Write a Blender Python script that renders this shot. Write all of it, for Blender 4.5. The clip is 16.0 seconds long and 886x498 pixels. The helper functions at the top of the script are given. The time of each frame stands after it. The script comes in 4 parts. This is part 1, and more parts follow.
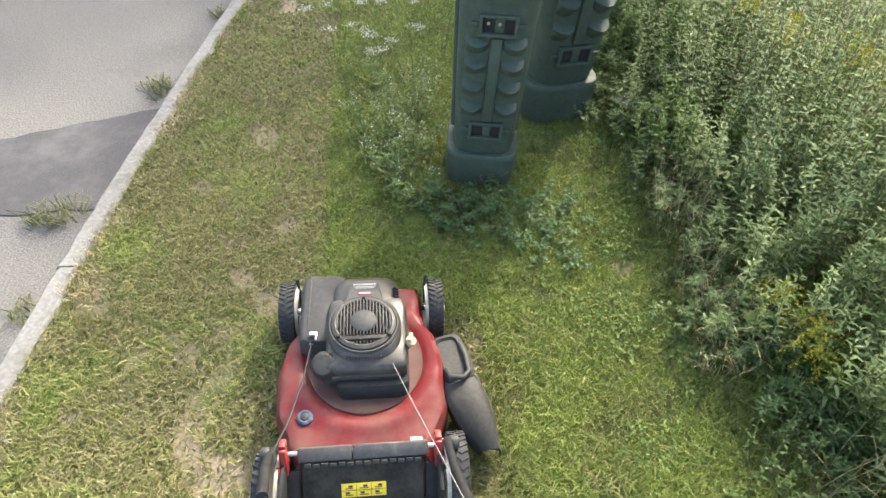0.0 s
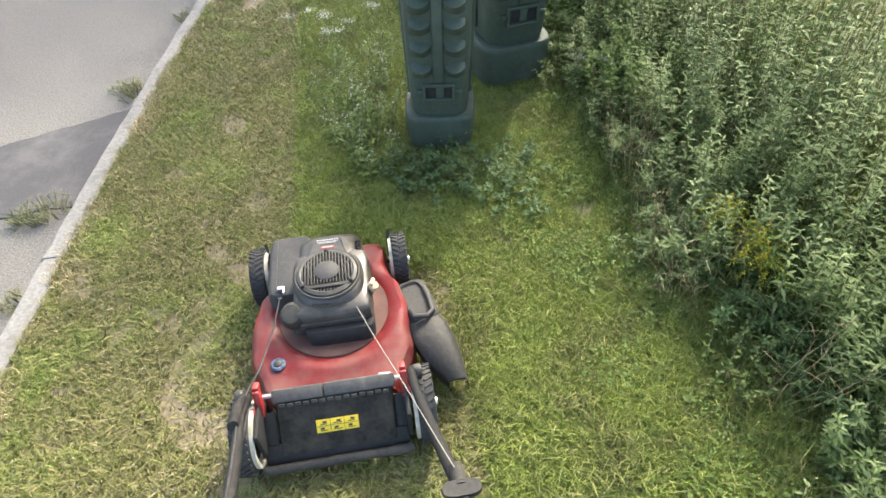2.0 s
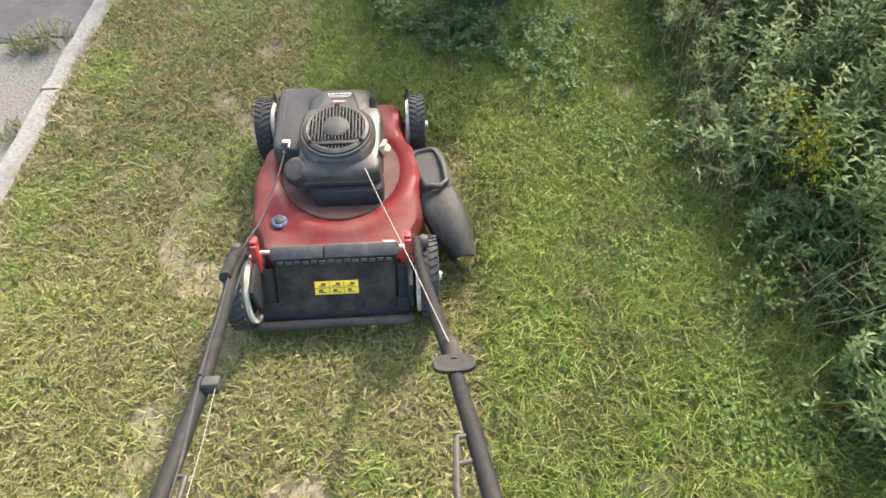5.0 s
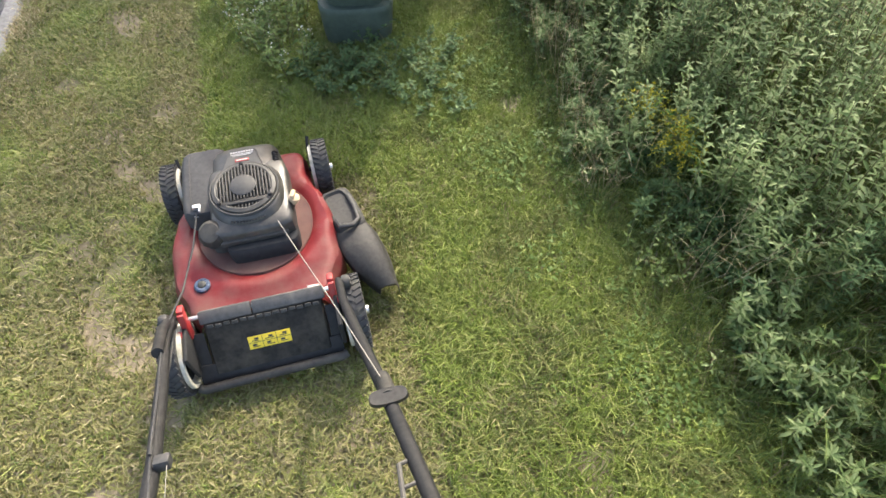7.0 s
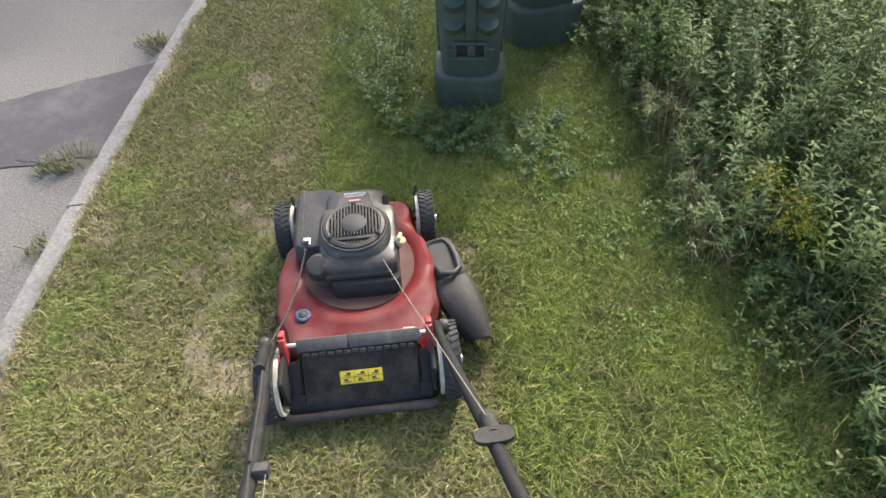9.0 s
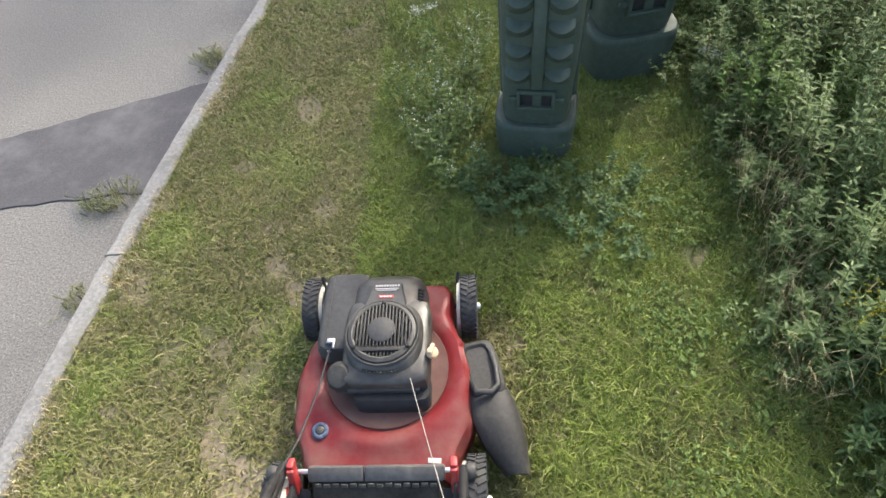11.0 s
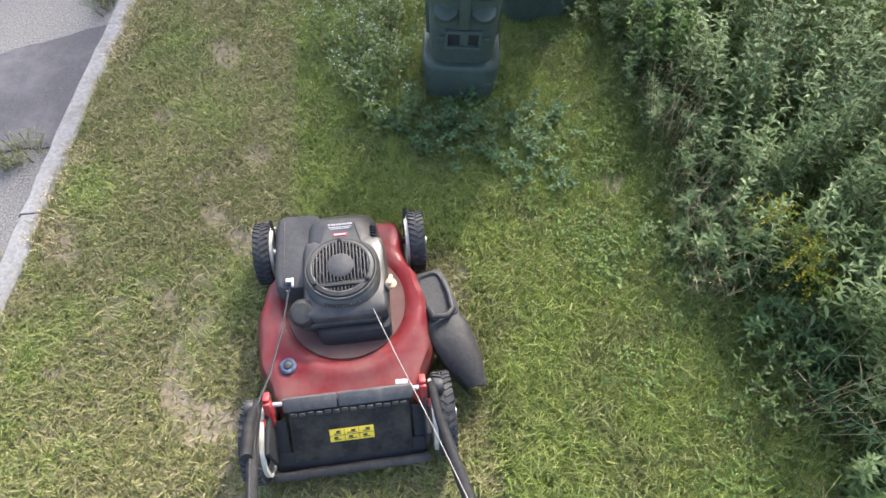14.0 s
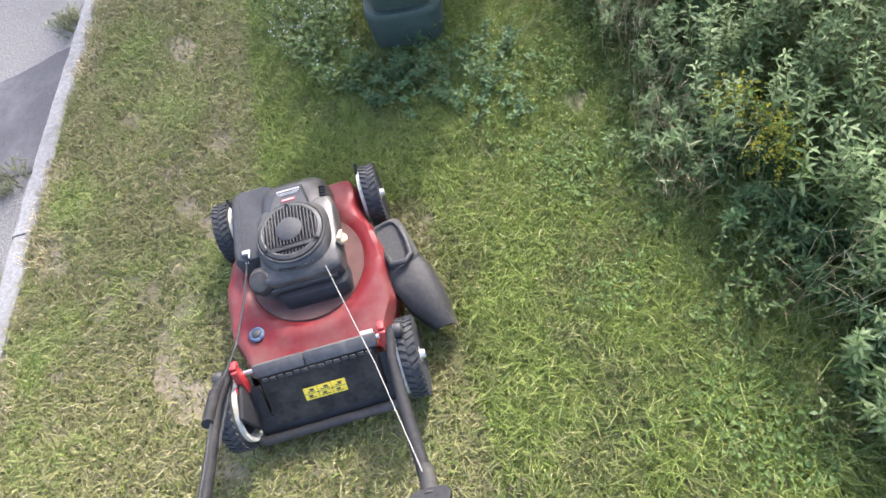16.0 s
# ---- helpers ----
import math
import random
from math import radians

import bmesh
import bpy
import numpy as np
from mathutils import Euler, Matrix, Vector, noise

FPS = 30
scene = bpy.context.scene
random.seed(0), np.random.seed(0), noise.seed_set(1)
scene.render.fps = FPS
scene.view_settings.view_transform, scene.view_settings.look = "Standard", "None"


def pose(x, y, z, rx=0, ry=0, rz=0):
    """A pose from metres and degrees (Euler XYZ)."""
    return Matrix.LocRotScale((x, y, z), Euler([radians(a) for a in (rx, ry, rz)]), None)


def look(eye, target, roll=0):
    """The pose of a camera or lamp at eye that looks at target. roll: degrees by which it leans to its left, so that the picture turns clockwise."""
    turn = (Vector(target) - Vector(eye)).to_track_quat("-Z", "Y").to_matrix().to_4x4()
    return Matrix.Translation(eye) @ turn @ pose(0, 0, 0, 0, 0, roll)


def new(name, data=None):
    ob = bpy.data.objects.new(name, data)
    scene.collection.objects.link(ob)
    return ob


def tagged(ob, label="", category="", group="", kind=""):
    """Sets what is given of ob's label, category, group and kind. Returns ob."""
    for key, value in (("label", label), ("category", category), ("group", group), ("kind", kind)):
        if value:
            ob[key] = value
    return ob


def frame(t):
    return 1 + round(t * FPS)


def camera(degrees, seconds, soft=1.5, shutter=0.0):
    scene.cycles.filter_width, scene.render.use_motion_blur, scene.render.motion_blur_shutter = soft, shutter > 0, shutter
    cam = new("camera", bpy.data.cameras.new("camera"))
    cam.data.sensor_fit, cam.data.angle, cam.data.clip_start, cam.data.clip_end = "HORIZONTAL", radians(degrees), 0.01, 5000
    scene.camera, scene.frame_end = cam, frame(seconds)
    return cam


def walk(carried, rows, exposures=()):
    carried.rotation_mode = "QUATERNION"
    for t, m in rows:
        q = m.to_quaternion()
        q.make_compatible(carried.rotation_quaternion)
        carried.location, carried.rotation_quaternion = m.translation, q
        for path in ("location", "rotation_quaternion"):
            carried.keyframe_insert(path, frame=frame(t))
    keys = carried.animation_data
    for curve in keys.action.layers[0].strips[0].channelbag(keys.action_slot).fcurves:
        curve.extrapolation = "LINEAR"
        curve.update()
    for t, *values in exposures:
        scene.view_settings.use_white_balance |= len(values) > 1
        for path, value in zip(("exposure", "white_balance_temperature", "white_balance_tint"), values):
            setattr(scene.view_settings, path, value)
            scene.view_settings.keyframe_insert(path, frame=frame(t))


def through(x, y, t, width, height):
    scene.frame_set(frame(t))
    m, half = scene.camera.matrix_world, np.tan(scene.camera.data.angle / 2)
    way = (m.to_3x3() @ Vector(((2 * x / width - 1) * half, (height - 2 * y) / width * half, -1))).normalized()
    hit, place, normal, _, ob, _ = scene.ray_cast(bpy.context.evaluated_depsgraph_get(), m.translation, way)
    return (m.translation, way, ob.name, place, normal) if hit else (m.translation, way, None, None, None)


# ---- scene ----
EXPOSURES = [(0.0, 2.40, 7000, 6), (4.5, 2.33, 7000, 7), (7.0, 2.22, 6950, 9), (8.0, 2.10, 6900, 10), (9.0, 1.90, 6750, 9), (11.5, 2.02, 6650, 8), (13.0, 2.06, 6400, 10), (16.0, 2.42, 6050, 15)]
cam = camera(74, 16.0, soft=1.55)
PATH = [
    (0, (0.078, -1.006, 1.796), (0.279, 0.351, 0.341), 4.3),
    (0.5, (0.115, -1.077, 1.787), (0.247, 0.308, 0.35), 5.0),
    (1, (0.136, -1.208, 1.739), (0.266, 0.263, 0.39), 3.7),
    (1.5, (0.096, -1.293, 1.712), (0.357, 0.182, 0.387), 2.5),
    (2, (0.221, -1.221, 1.741), (0.4, 0.139, 0.286), -2.0),
    (2.5, (0.246, -1.162, 1.836), (0.46, 0.17, 0.359), -0.9),
    (3, (0.25, -1.15, 1.809), (0.507, 0.066, 0.241), 0.5),
    (3.5, (0.409, -1.138, 1.729), (0.611, -0.026, 0.08), -4.7),
    (4, (0.397, -1.054, 1.764), (0.636, -0.096, 0.026), 1.7),
    (4.5, (0.28, -1.149, 1.664), (0.39, -0.086, -0.027), 1.4),
    (4.7, (0.243, -1.172, 1.613), (0.311, -0.112, -0.082), 1.1),
    (6.8, (0.338, -1.176, 1.693), (0.585, -0.143, -0.002), -1.3),
    (7, (0.287, -1.189, 1.74), (0.593, -0.142, 0.063), 1.4),
    (7.5, (0.317, -1.174, 1.65), (0.493, -0.14, -0.053), 0.4),
    (8, (0.149, -1.174, 1.629), (0.318, -0.152, -0.082), 6.0),
    (8.5, (0.347, -1.137, 1.647), (0.472, -0.105, -0.061), -2.9),
    (9, (0.167, -1.243, 1.669), (0.293, 0.07, 0.165), -1.4),
    (9.2, (0.142, -1.208, 1.683), (0.258, 0.122, 0.194), -0.3),
    (11.3, (0.315, -0.733, 1.797), (0.167, 0.409, 0.162), -8.2),
    (11.5, (0.313, -0.753, 1.815), (0.272, 0.298, 0.114), -5.0),
    (12, (0.311, -0.78, 1.8), (0.53, 0.069, 0.002), 4.0),
    (12.5, (0.177, -0.808, 1.774), (0.37, 0.018, -0.037), 7.6),
    (13, (0.126, -0.756, 1.854), (0.28, 0.297, 0.16), 6.5),
    (13.5, (0.057, -0.779, 1.806), (0.325, 0.214, 0.091), 9.1),
    (14, (0.152, -0.838, 1.815), (0.34, 0.222, 0.129), 2.8),
    (14.5, (0.198, -0.873, 1.847), (0.532, 0.099, 0.132), 4.3),
    (15, (0.27, -0.835, 1.844), (0.574, 0.057, 0.08), 3.3),
    (15.5, (0.396, -0.837, 1.755), (0.448, 0.103, -0.009), -11.6),
    (16, (0.454, -0.954, 1.729), (0.432, 0.057, 0.004), -16.7),
]
walk(cam, [(t, look(e, g, r)) for t, e, g, r in PATH], EXPOSURES)

# ---- light ----
SUN = Vector((0.68, 1.10, 1.0)).normalized()      # towards the sun
world = bpy.data.worlds.new("sky")
scene.world = world
world.use_nodes = True
wn = world.node_tree
sky = wn.nodes.new("ShaderNodeTexSky")
sky.sky_type, sky.sun_disc = "NISHITA", False
sky.sun_elevation = math.asin(SUN.z)
sky.sun_rotation = math.atan2(SUN.x, SUN.y)
sky.air_density, sky.dust_density, sky.ozone_density = 0.8, 4.0, 0.4      # bright summer haze
wn.links.new(sky.outputs[0], wn.nodes["Background"].inputs[0])
wn.nodes["Background"].inputs[1].default_value = 0.15
sun = new("sun", bpy.data.lights.new("sun", "SUN"))
sun.data.energy, sun.data.angle, sun.data.color = 1.4, radians(1.5), (1.0, 0.96, 0.88)
sun.matrix_world = look(SUN * 30, (0, 0, 0))


# ---- materials ----
def material(name, rough=0.6, metal=0.0, spec=0.5):
    m = bpy.data.materials.new(name)
    m.use_nodes = True
    b = m.node_tree.nodes["Principled BSDF"]
    b.inputs["Roughness"].default_value = rough
    b.inputs["Metallic"].default_value = metal
    b.inputs["Specular IOR Level"].default_value = spec
    return m, m.node_tree, b


def noise_node(nt, scale, detail=4.0, rough=0.6, coord="Object"):
    tc = nt.nodes.new("ShaderNodeTexCoord")
    n = nt.nodes.new("ShaderNodeTexNoise")
    n.inputs["Scale"].default_value, n.inputs["Detail"].default_value, n.inputs["Roughness"].default_value = scale, detail, rough
    nt.links.new(tc.outputs[coord], n.inputs["Vector"])
    return n.outputs["Fac"]


def ramp(nt, fac, stops):
    r = nt.nodes.new("ShaderNodeValToRGB")
    while len(r.color_ramp.elements) < len(stops):
        r.color_ramp.elements.new(0.5)
    for e, (p, c) in zip(r.color_ramp.elements, stops):
        e.position, e.color = p, (*c, 1)
    nt.links.new(fac, r.inputs[0])
    return r.outputs["Color"]


def mixed(nt, fac, a, b):
    m = nt.nodes.new("ShaderNodeMix")
    m.data_type = "RGBA"
    for sock, v in ((m.inputs[0], fac), (m.inputs[6], a), (m.inputs[7], b)):
        if hasattr(v, "is_output"):
            nt.links.new(v, sock)
        else:
            sock.default_value = v if isinstance(v, float) else (*v, 1)
    return m.outputs[2]


def bumped(nt, bsdf, height, strength, distance):
    b = nt.nodes.new("ShaderNodeBump")
    b.inputs["Strength"].default_value, b.inputs["Distance"].default_value = strength, distance
    nt.links.new(height, b.inputs["Height"])
    nt.links.new(b.outputs[0], bsdf.inputs["Normal"])


def surface(name, dark, light, scale=30.0, rough=0.6, metal=0.0, bump=0.15, dist=0.002, wear=None, wear_scale=4.0, wear_at=(0.55, 0.75), spec=0.5, rough_var=0.12):
    """A plain surface with grain, and stains or dust of a second colour at a larger scale."""
    m, nt, b = material(name, rough, metal, spec)
    grain = noise_node(nt, scale, 6)
    col = ramp(nt, grain, [(0.3, dark), (0.7, light)])
    if wear:
        patch = noise_node(nt, wear_scale, 5, 0.65)
        mask = ramp(nt, patch, [(wear_at[0], (0, 0, 0)), (wear_at[1], (1, 1, 1))])
        col = mixed(nt, mask, col, wear)
    nt.links.new(col, b.inputs["Base Color"])
    mr = nt.nodes.new("ShaderNodeMapRange")
    mr.inputs["To Min"].default_value, mr.inputs["To Max"].default_value = max(0.02, rough - rough_var), min(1, rough + rough_var)
    nt.links.new(noise_node(nt, scale * 0.3, 4), mr.inputs["Value"])
    nt.links.new(mr.outputs[0], b.inputs["Roughness"])
    if bump:
        bumped(nt, b, grain, bump, dist)
    return m


def foliage(name, stops, rough=0.5, through=0.25, spec=0.4, patch=None, patch_scale=1.6, patch_at=(0.4, 0.62)):
    """Leaves or blades: colour by piece, tinted in patches; some light passes through."""
    m, nt, b = material(name, rough, 0.0, spec)
    geo = nt.nodes.new("ShaderNodeNewGeometry")
    col = ramp(nt, geo.outputs["Random Per Island"], stops)
    if patch:
        mask = ramp(nt, noise_node(nt, patch_scale, 3), [(patch_at[0], (0, 0, 0)), (patch_at[1], (1, 1, 1))])
        other = ramp(nt, geo.outputs["Random Per Island"], patch)
        col = mixed(nt, mask, col, other)
    nt.links.new(col, b.inputs["Base Color"])
    tr = nt.nodes.new("ShaderNodeBsdfTranslucent")
    nt.links.new(col, tr.inputs["Color"])
    mix = nt.nodes.new("ShaderNodeMixShader")
    mix.inputs[0].default_value = through
    nt.links.new(b.outputs[0], mix.inputs[1])
    nt.links.new(tr.outputs[0], mix.inputs[2])
    nt.links.new(mix.outputs[0], nt.nodes["Material Output"].inputs["Surface"])
    return m


SOIL = surface("soil", (0.15, 0.12, 0.078), (0.29, 0.24, 0.165), 40, 0.95, bump=0.6, dist=0.01, wear=(0.135, 0.135, 0.058), wear_scale=2.2, wear_at=(0.5, 0.68))
ASPHALT = surface("worn_asphalt", (0.070, 0.067, 0.061), (0.200, 0.192, 0.177), 110, 0.92, bump=0.8, dist=0.005, wear=(0.100, 0.096, 0.087), wear_scale=1.5)
NEW_ASPHALT = surface("dark_asphalt", (0.034, 0.033, 0.036), (0.062, 0.060, 0.063), 150, 0.8, bump=0.5, dist=0.003, wear=(0.105, 0.102, 0.102), wear_scale=3.2, wear_at=(0.46, 0.74))
CONCRETE = surface("kerb_concrete", (0.14, 0.137, 0.128), (0.25, 0.245, 0.23), 60, 0.9, bump=0.4, dist=0.003, wear=(0.11, 0.107, 0.095), wear_scale=6)
RED = surface("red_paint", (0.265, 0.026, 0.031), (0.34, 0.040, 0.044), 14, 0.42, bump=0.0, wear=(0.29, 0.13, 0.11), wear_scale=7, wear_at=(0.40, 0.72))
# dusty red, darkened further to carry the engine's shadow in its colour
SHADED_DUSTY_RED = surface("shaded_dusty_red_paint", (0.078, 0.030, 0.024), (0.115, 0.050, 0.038), 25, 0.66, bump=0.15, wear=(0.105, 0.068, 0.050), wear_scale=9, wear_at=(0.42, 0.7))
RED_PLASTIC = surface("red_plastic", (0.27, 0.016, 0.018), (0.345, 0.027, 0.027), 30, 0.5, bump=0.05, wear=(0.26, 0.09, 0.07), wear_scale=25, wear_at=(0.5, 0.8))
BLACK = surface("black_plastic", (0.028, 0.027, 0.025), (0.052, 0.050, 0.046), 90, 0.52, bump=0.12, dist=0.001, wear=(0.10, 0.093, 0.08), wear_scale=7, wear_at=(0.5, 0.8), spec=0.35)
GLOSS = surface("glossy_black_shroud", (0.027, 0.0258, 0.0235), (0.045, 0.043, 0.039), 40, 0.42, bump=0.06, wear=(0.105, 0.094, 0.076), wear_scale=13, wear_at=(0.45, 0.8))
GREY = surface("dusty_dark_grey_plastic", (0.036, 0.036, 0.036), (0.058, 0.057, 0.055), 90, 0.6, bump=0.1, dist=0.001, wear=(0.12, 0.112, 0.096), wear_scale=6, spec=0.3)
CHUTE = surface("worn_black_chute_plastic", (0.022, 0.0208, 0.0185), (0.040, 0.038, 0.034), 90, 0.62, bump=0.12, dist=0.001, wear=(0.082, 0.074, 0.060), wear_scale=6, spec=0.35)
HINGE = surface("sun_faded_hinge_plastic", (0.058, 0.056, 0.053), (0.090, 0.087, 0.082), 70, 0.6, bump=0.12, dist=0.001, wear=(0.14, 0.13, 0.112), wear_scale=9, spec=0.35)
CLOVER = foliage("clover_leaf", [(0, (0.060, 0.105, 0.026)), (0.5, (0.105, 0.165, 0.044)), (1, (0.18, 0.24, 0.085))], 0.7, 0.3, 0.2)
DOOR = surface("dust_streaked_door_plastic", (0.013, 0.012, 0.0105), (0.027, 0.025, 0.022), 70, 0.72, bump=0.2, dist=0.001, wear=(0.075, 0.065, 0.050), wear_scale=11, wear_at=(0.42, 0.78), spec=0.2)
HANDLE = surface("black_painted_tube", (0.010, 0.010, 0.011), (0.022, 0.022, 0.022), 60, 0.62, bump=0.05, wear=(0.045, 0.042, 0.038), wear_scale=12, wear_at=(0.55, 0.8), spec=0.25)
DARK = surface("soot_black", (0.008, 0.008, 0.009), (0.02, 0.02, 0.02), 40, 0.8, bump=0.1)
MUFFLER = surface("dusty_steel_guard", (0.10, 0.075, 0.055), (0.19, 0.15, 0.115), 50, 0.7, 0.3, bump=0.2)
RUBBER = surface("tyre_rubber", (0.018, 0.018, 0.019), (0.04, 0.04, 0.04), 80, 0.8, bump=0.2, wear=(0.10, 0.10, 0.07), wear_scale=14, wear_at=(0.55, 0.8))
CREAM = surface("cream_plastic", (0.46, 0.43, 0.36), (0.60, 0.57, 0.49), 30, 0.6, bump=0.05, wear=(0.24, 0.22, 0.14), wear_scale=18, wear_at=(0.45, 0.7))
YELLOW = surface("yellow_label", (0.72, 0.50, 0.02), (0.82, 0.60, 0.04), 60, 0.5, bump=0.02)
INK = surface("black_ink", (0.02, 0.02, 0.02), (0.04, 0.04, 0.03), 60, 0.6, bump=0)
BLUE = surface("blue_plastic", (0.025, 0.045, 0.085), (0.045, 0.075, 0.13), 60, 0.5, bump=0.05, wear=(0.20, 0.22, 0.26), wear_scale=60, wear_at=(0.5, 0.7))
PALE = surface("pale_label", (0.42, 0.41, 0.39), (0.55, 0.54, 0.51), 60, 0.5, bump=0.02, wear=(0.3, 0.2, 0.18), wear_scale=40)
SILVER = surface("zinc_plated_steel", (0.5, 0.5, 0.5), (0.68, 0.67, 0.64), 80, 0.35, 0.9, bump=0.05)
BRASS = surface("tan_plastic", (0.40, 0.29, 0.17), (0.52, 0.40, 0.26), 60, 0.55, bump=0.05, wear=(0.25, 0.17, 0.10), wear_scale=40)
ROPE = surface("pale_rope", (0.22, 0.20, 0.17), (0.34, 0.32, 0.28), 400, 0.8, bump=0.3)
BIN_GREEN = surface("dark_green_plastic", (0.045, 0.062, 0.047), (0.064, 0.086, 0.066), 50, 0.62, bump=0.08, dist=0.001, wear=(0.098, 0.12, 0.096), wear_scale=5, wear_at=(0.5, 0.85), spec=0.3)
LID_GREEN = surface("faded_green_plastic", (0.10, 0.16, 0.14), (0.15, 0.21, 0.185), 50, 0.5, bump=0.06, dist=0.001, wear=(0.2, 0.25, 0.22), wear_scale=6)
BARK = surface("bark", (0.07, 0.05, 0.035), (0.15, 0.12, 0.09), 12, 0.95, bump=0.8, dist=0.02)
STEM = surface("green_stem", (0.09, 0.11, 0.04), (0.17, 0.16, 0.07), 60, 0.7, bump=0.1)
DRY_CUT = [(0.0, (0.108, 0.122, 0.030)), (0.35, (0.180, 0.180, 0.054)), (0.7, (0.240, 0.222, 0.088)), (1.0, (0.30, 0.265, 0.135))]
LUSH = [(0.0, (0.110, 0.164, 0.028)), (0.4, (0.188, 0.248, 0.046)), (0.8, (0.258, 0.312, 0.068)), (1.0, (0.32, 0.345, 0.11))]
GRASS_DRY = foliage("dry_cut_grass", DRY_CUT, 0.6, 0.2, patch=LUSH, patch_scale=2.3, patch_at=(0.50, 0.72))
GRASS_LUSH = foliage("lush_grass", LUSH, 0.5, 0.3, patch=[(0.0, (0.095, 0.130, 0.028)), (0.6, (0.175, 0.205, 0.055)), (1.0, (0.265, 0.255, 0.10))], patch_scale=3.4, patch_at=(0.48, 0.66))
STRAW = foliage("dry_straw", [(0, (0.22, 0.17, 0.08)), (0.6, (0.38, 0.31, 0.17)), (1, (0.50, 0.44, 0.28))], 0.6, 0.15)
TALL_GREEN = foliage("tall_green_grass", [(0, (0.066, 0.105, 0.026)), (0.6, (0.125, 0.175, 0.046)), (1, (0.20, 0.235, 0.088))], 0.6, 0.4, 0.25)
DEAD_STALK = foliage("dead_brown_stalk", [(0, (0.12, 0.095, 0.05)), (0.6, (0.21, 0.17, 0.10)), (1, (0.32, 0.28, 0.18))], 0.7, 0.2, 0.2)
SILVER_LEAF = foliage("grey_green_leaf", [(0, (0.085, 0.14, 0.042)), (0.5, (0.165, 0.235, 0.085)), (1, (0.26, 0.325, 0.15))], 0.6, 0.4, 0.3)
BRIGHT_LEAF = foliage("fresh_green_leaf", [(0, (0.055, 0.12, 0.022)), (0.5, (0.115, 0.205, 0.04)), (1, (0.19, 0.27, 0.075))], 0.65, 0.35, 0.25)
DARK_LEAF = foliage("dark_weed_leaf", [(0, (0.040, 0.080, 0.028)), (0.6, (0.080, 0.140, 0.052)), (1, (0.13, 0.195, 0.085))], 0.6, 0.35, 0.2)
GOLD = foliage("goldenrod_yellow", [(0, (0.20, 0.20, 0.02)), (0.6, (0.36, 0.33, 0.035)), (1, (0.50, 0.45, 0.08))], 0.75, 0.3, 0.1)
WEED_LEAF = foliage("weed_leaf", [(0, (0.055, 0.095, 0.026)), (0.5, (0.105, 0.155, 0.048)), (1, (0.17, 0.215, 0.088))], 0.75, 0.35, 0.15)
WHITE_PETAL = foliage("white_petal", [(0, (0.45, 0.45, 0.36)), (1, (0.65, 0.64, 0.56))], 0.7, 0.2)
WOOD_LEAF = foliage("tree_leaf", [(0, (0.025, 0.06, 0.012)), (0.6, (0.05, 0.11, 0.02)), (1, (0.09, 0.16, 0.035))], 0.5, 0.25)


# ---- building blocks ----
def mesh_object(name, me, mat, parent=None, label=""):
    ob = new(name, me)
    if mat:
        me.materials.append(mat)
    if parent:
        ob.parent = parent
    if label:
        ob["label"] = label
    return ob


def part(name, bm, mat, parent, label="", smooth=True):
    me = bpy.data.meshes.new(name)
    bmesh.ops.recalc_face_normals(bm, faces=bm.faces)
    bm.to_mesh(me)
    bm.free()
    if smooth:
        me.shade_smooth()
        me.set_sharp_from_angle(angle=radians(38))
    return mesh_object(name, me, mat, parent, label)


def thing(name, label, category, at=(0, 0, 0), group="", kind=""):
    ob = new(name)
    ob.location = at
    ob.empty_display_size = 0.1
    return tagged(ob, label, category, group, kind)


def box(bm, size, centre, turn=(0, 0, 0), bevel=0.0):
    m = pose(*centre, *turn) @ Matrix.Diagonal((*size, 1))
    vs = bmesh.ops.create_cube(bm, size=1, matrix=m)["verts"]
    if bevel:
        es = {e for v in vs for e in v.link_edges}
        bmesh.ops.bevel(bm, geom=list(es), offset=bevel, segments=2, profile=0.5, affect="EDGES")
    return bm


def loft(bm, rings, close=True, ends=True):
    """Rings of equal count, joined by quads."""
    vs = [[bm.verts.new(p) for p in r] for r in rings]
    n = len(vs[0])
    for a, b in zip(vs, vs[1:]):
        for i in range(n if close else n - 1):
            j = (i + 1) % n
            bm.faces.new((a[i], a[j], b[j], b[i]))
    if ends:
        bm.faces.new(vs[0][::-1])
        bm.faces.new(vs[-1])
    return bm


def oblong(cx, cy, z, hx, hy, power=4.0, n=32):
    """A rounded rectangle in a level plane."""
    out = []
    for i in range(n):
        a = 2 * math.pi * i / n
        c, s = math.cos(a), math.sin(a)
        k = (abs(c) ** power + abs(s) ** power) ** (-1 / power)
        out.append((cx + hx * c * k, cy + hy * s * k, z))
    return out


def tube(bm, pts, r, n=10):
    """A round bar along points; r is one radius or one for each point."""
    pts = [Vector(p) for p in pts]
    rs = r if isinstance(r, (list, tuple)) else [r] * len(pts)
    rings = []
    for i, p in enumerate(pts):
        d = (pts[min(i + 1, len(pts) - 1)] - pts[max(i - 1, 0)]).normalized()
        q = d.to_track_quat("Z", "Y")
        rings.append([p + q @ Vector((rs[i] * math.cos(2 * math.pi * k / n), rs[i] * math.sin(2 * math.pi * k / n), 0)) for k in range(n)])
    return loft(bm, rings)


def lathe(bm, profile, m, n=32):
    """Profile of (radius, height) turned round the z axis of m."""
    rings = [[m @ Vector((max(r, 1e-4) * math.cos(2 * math.pi * k / n), max(r, 1e-4) * math.sin(2 * math.pi * k / n), h)) for k in range(n)] for r, h in profile]
    return loft(bm, rings)


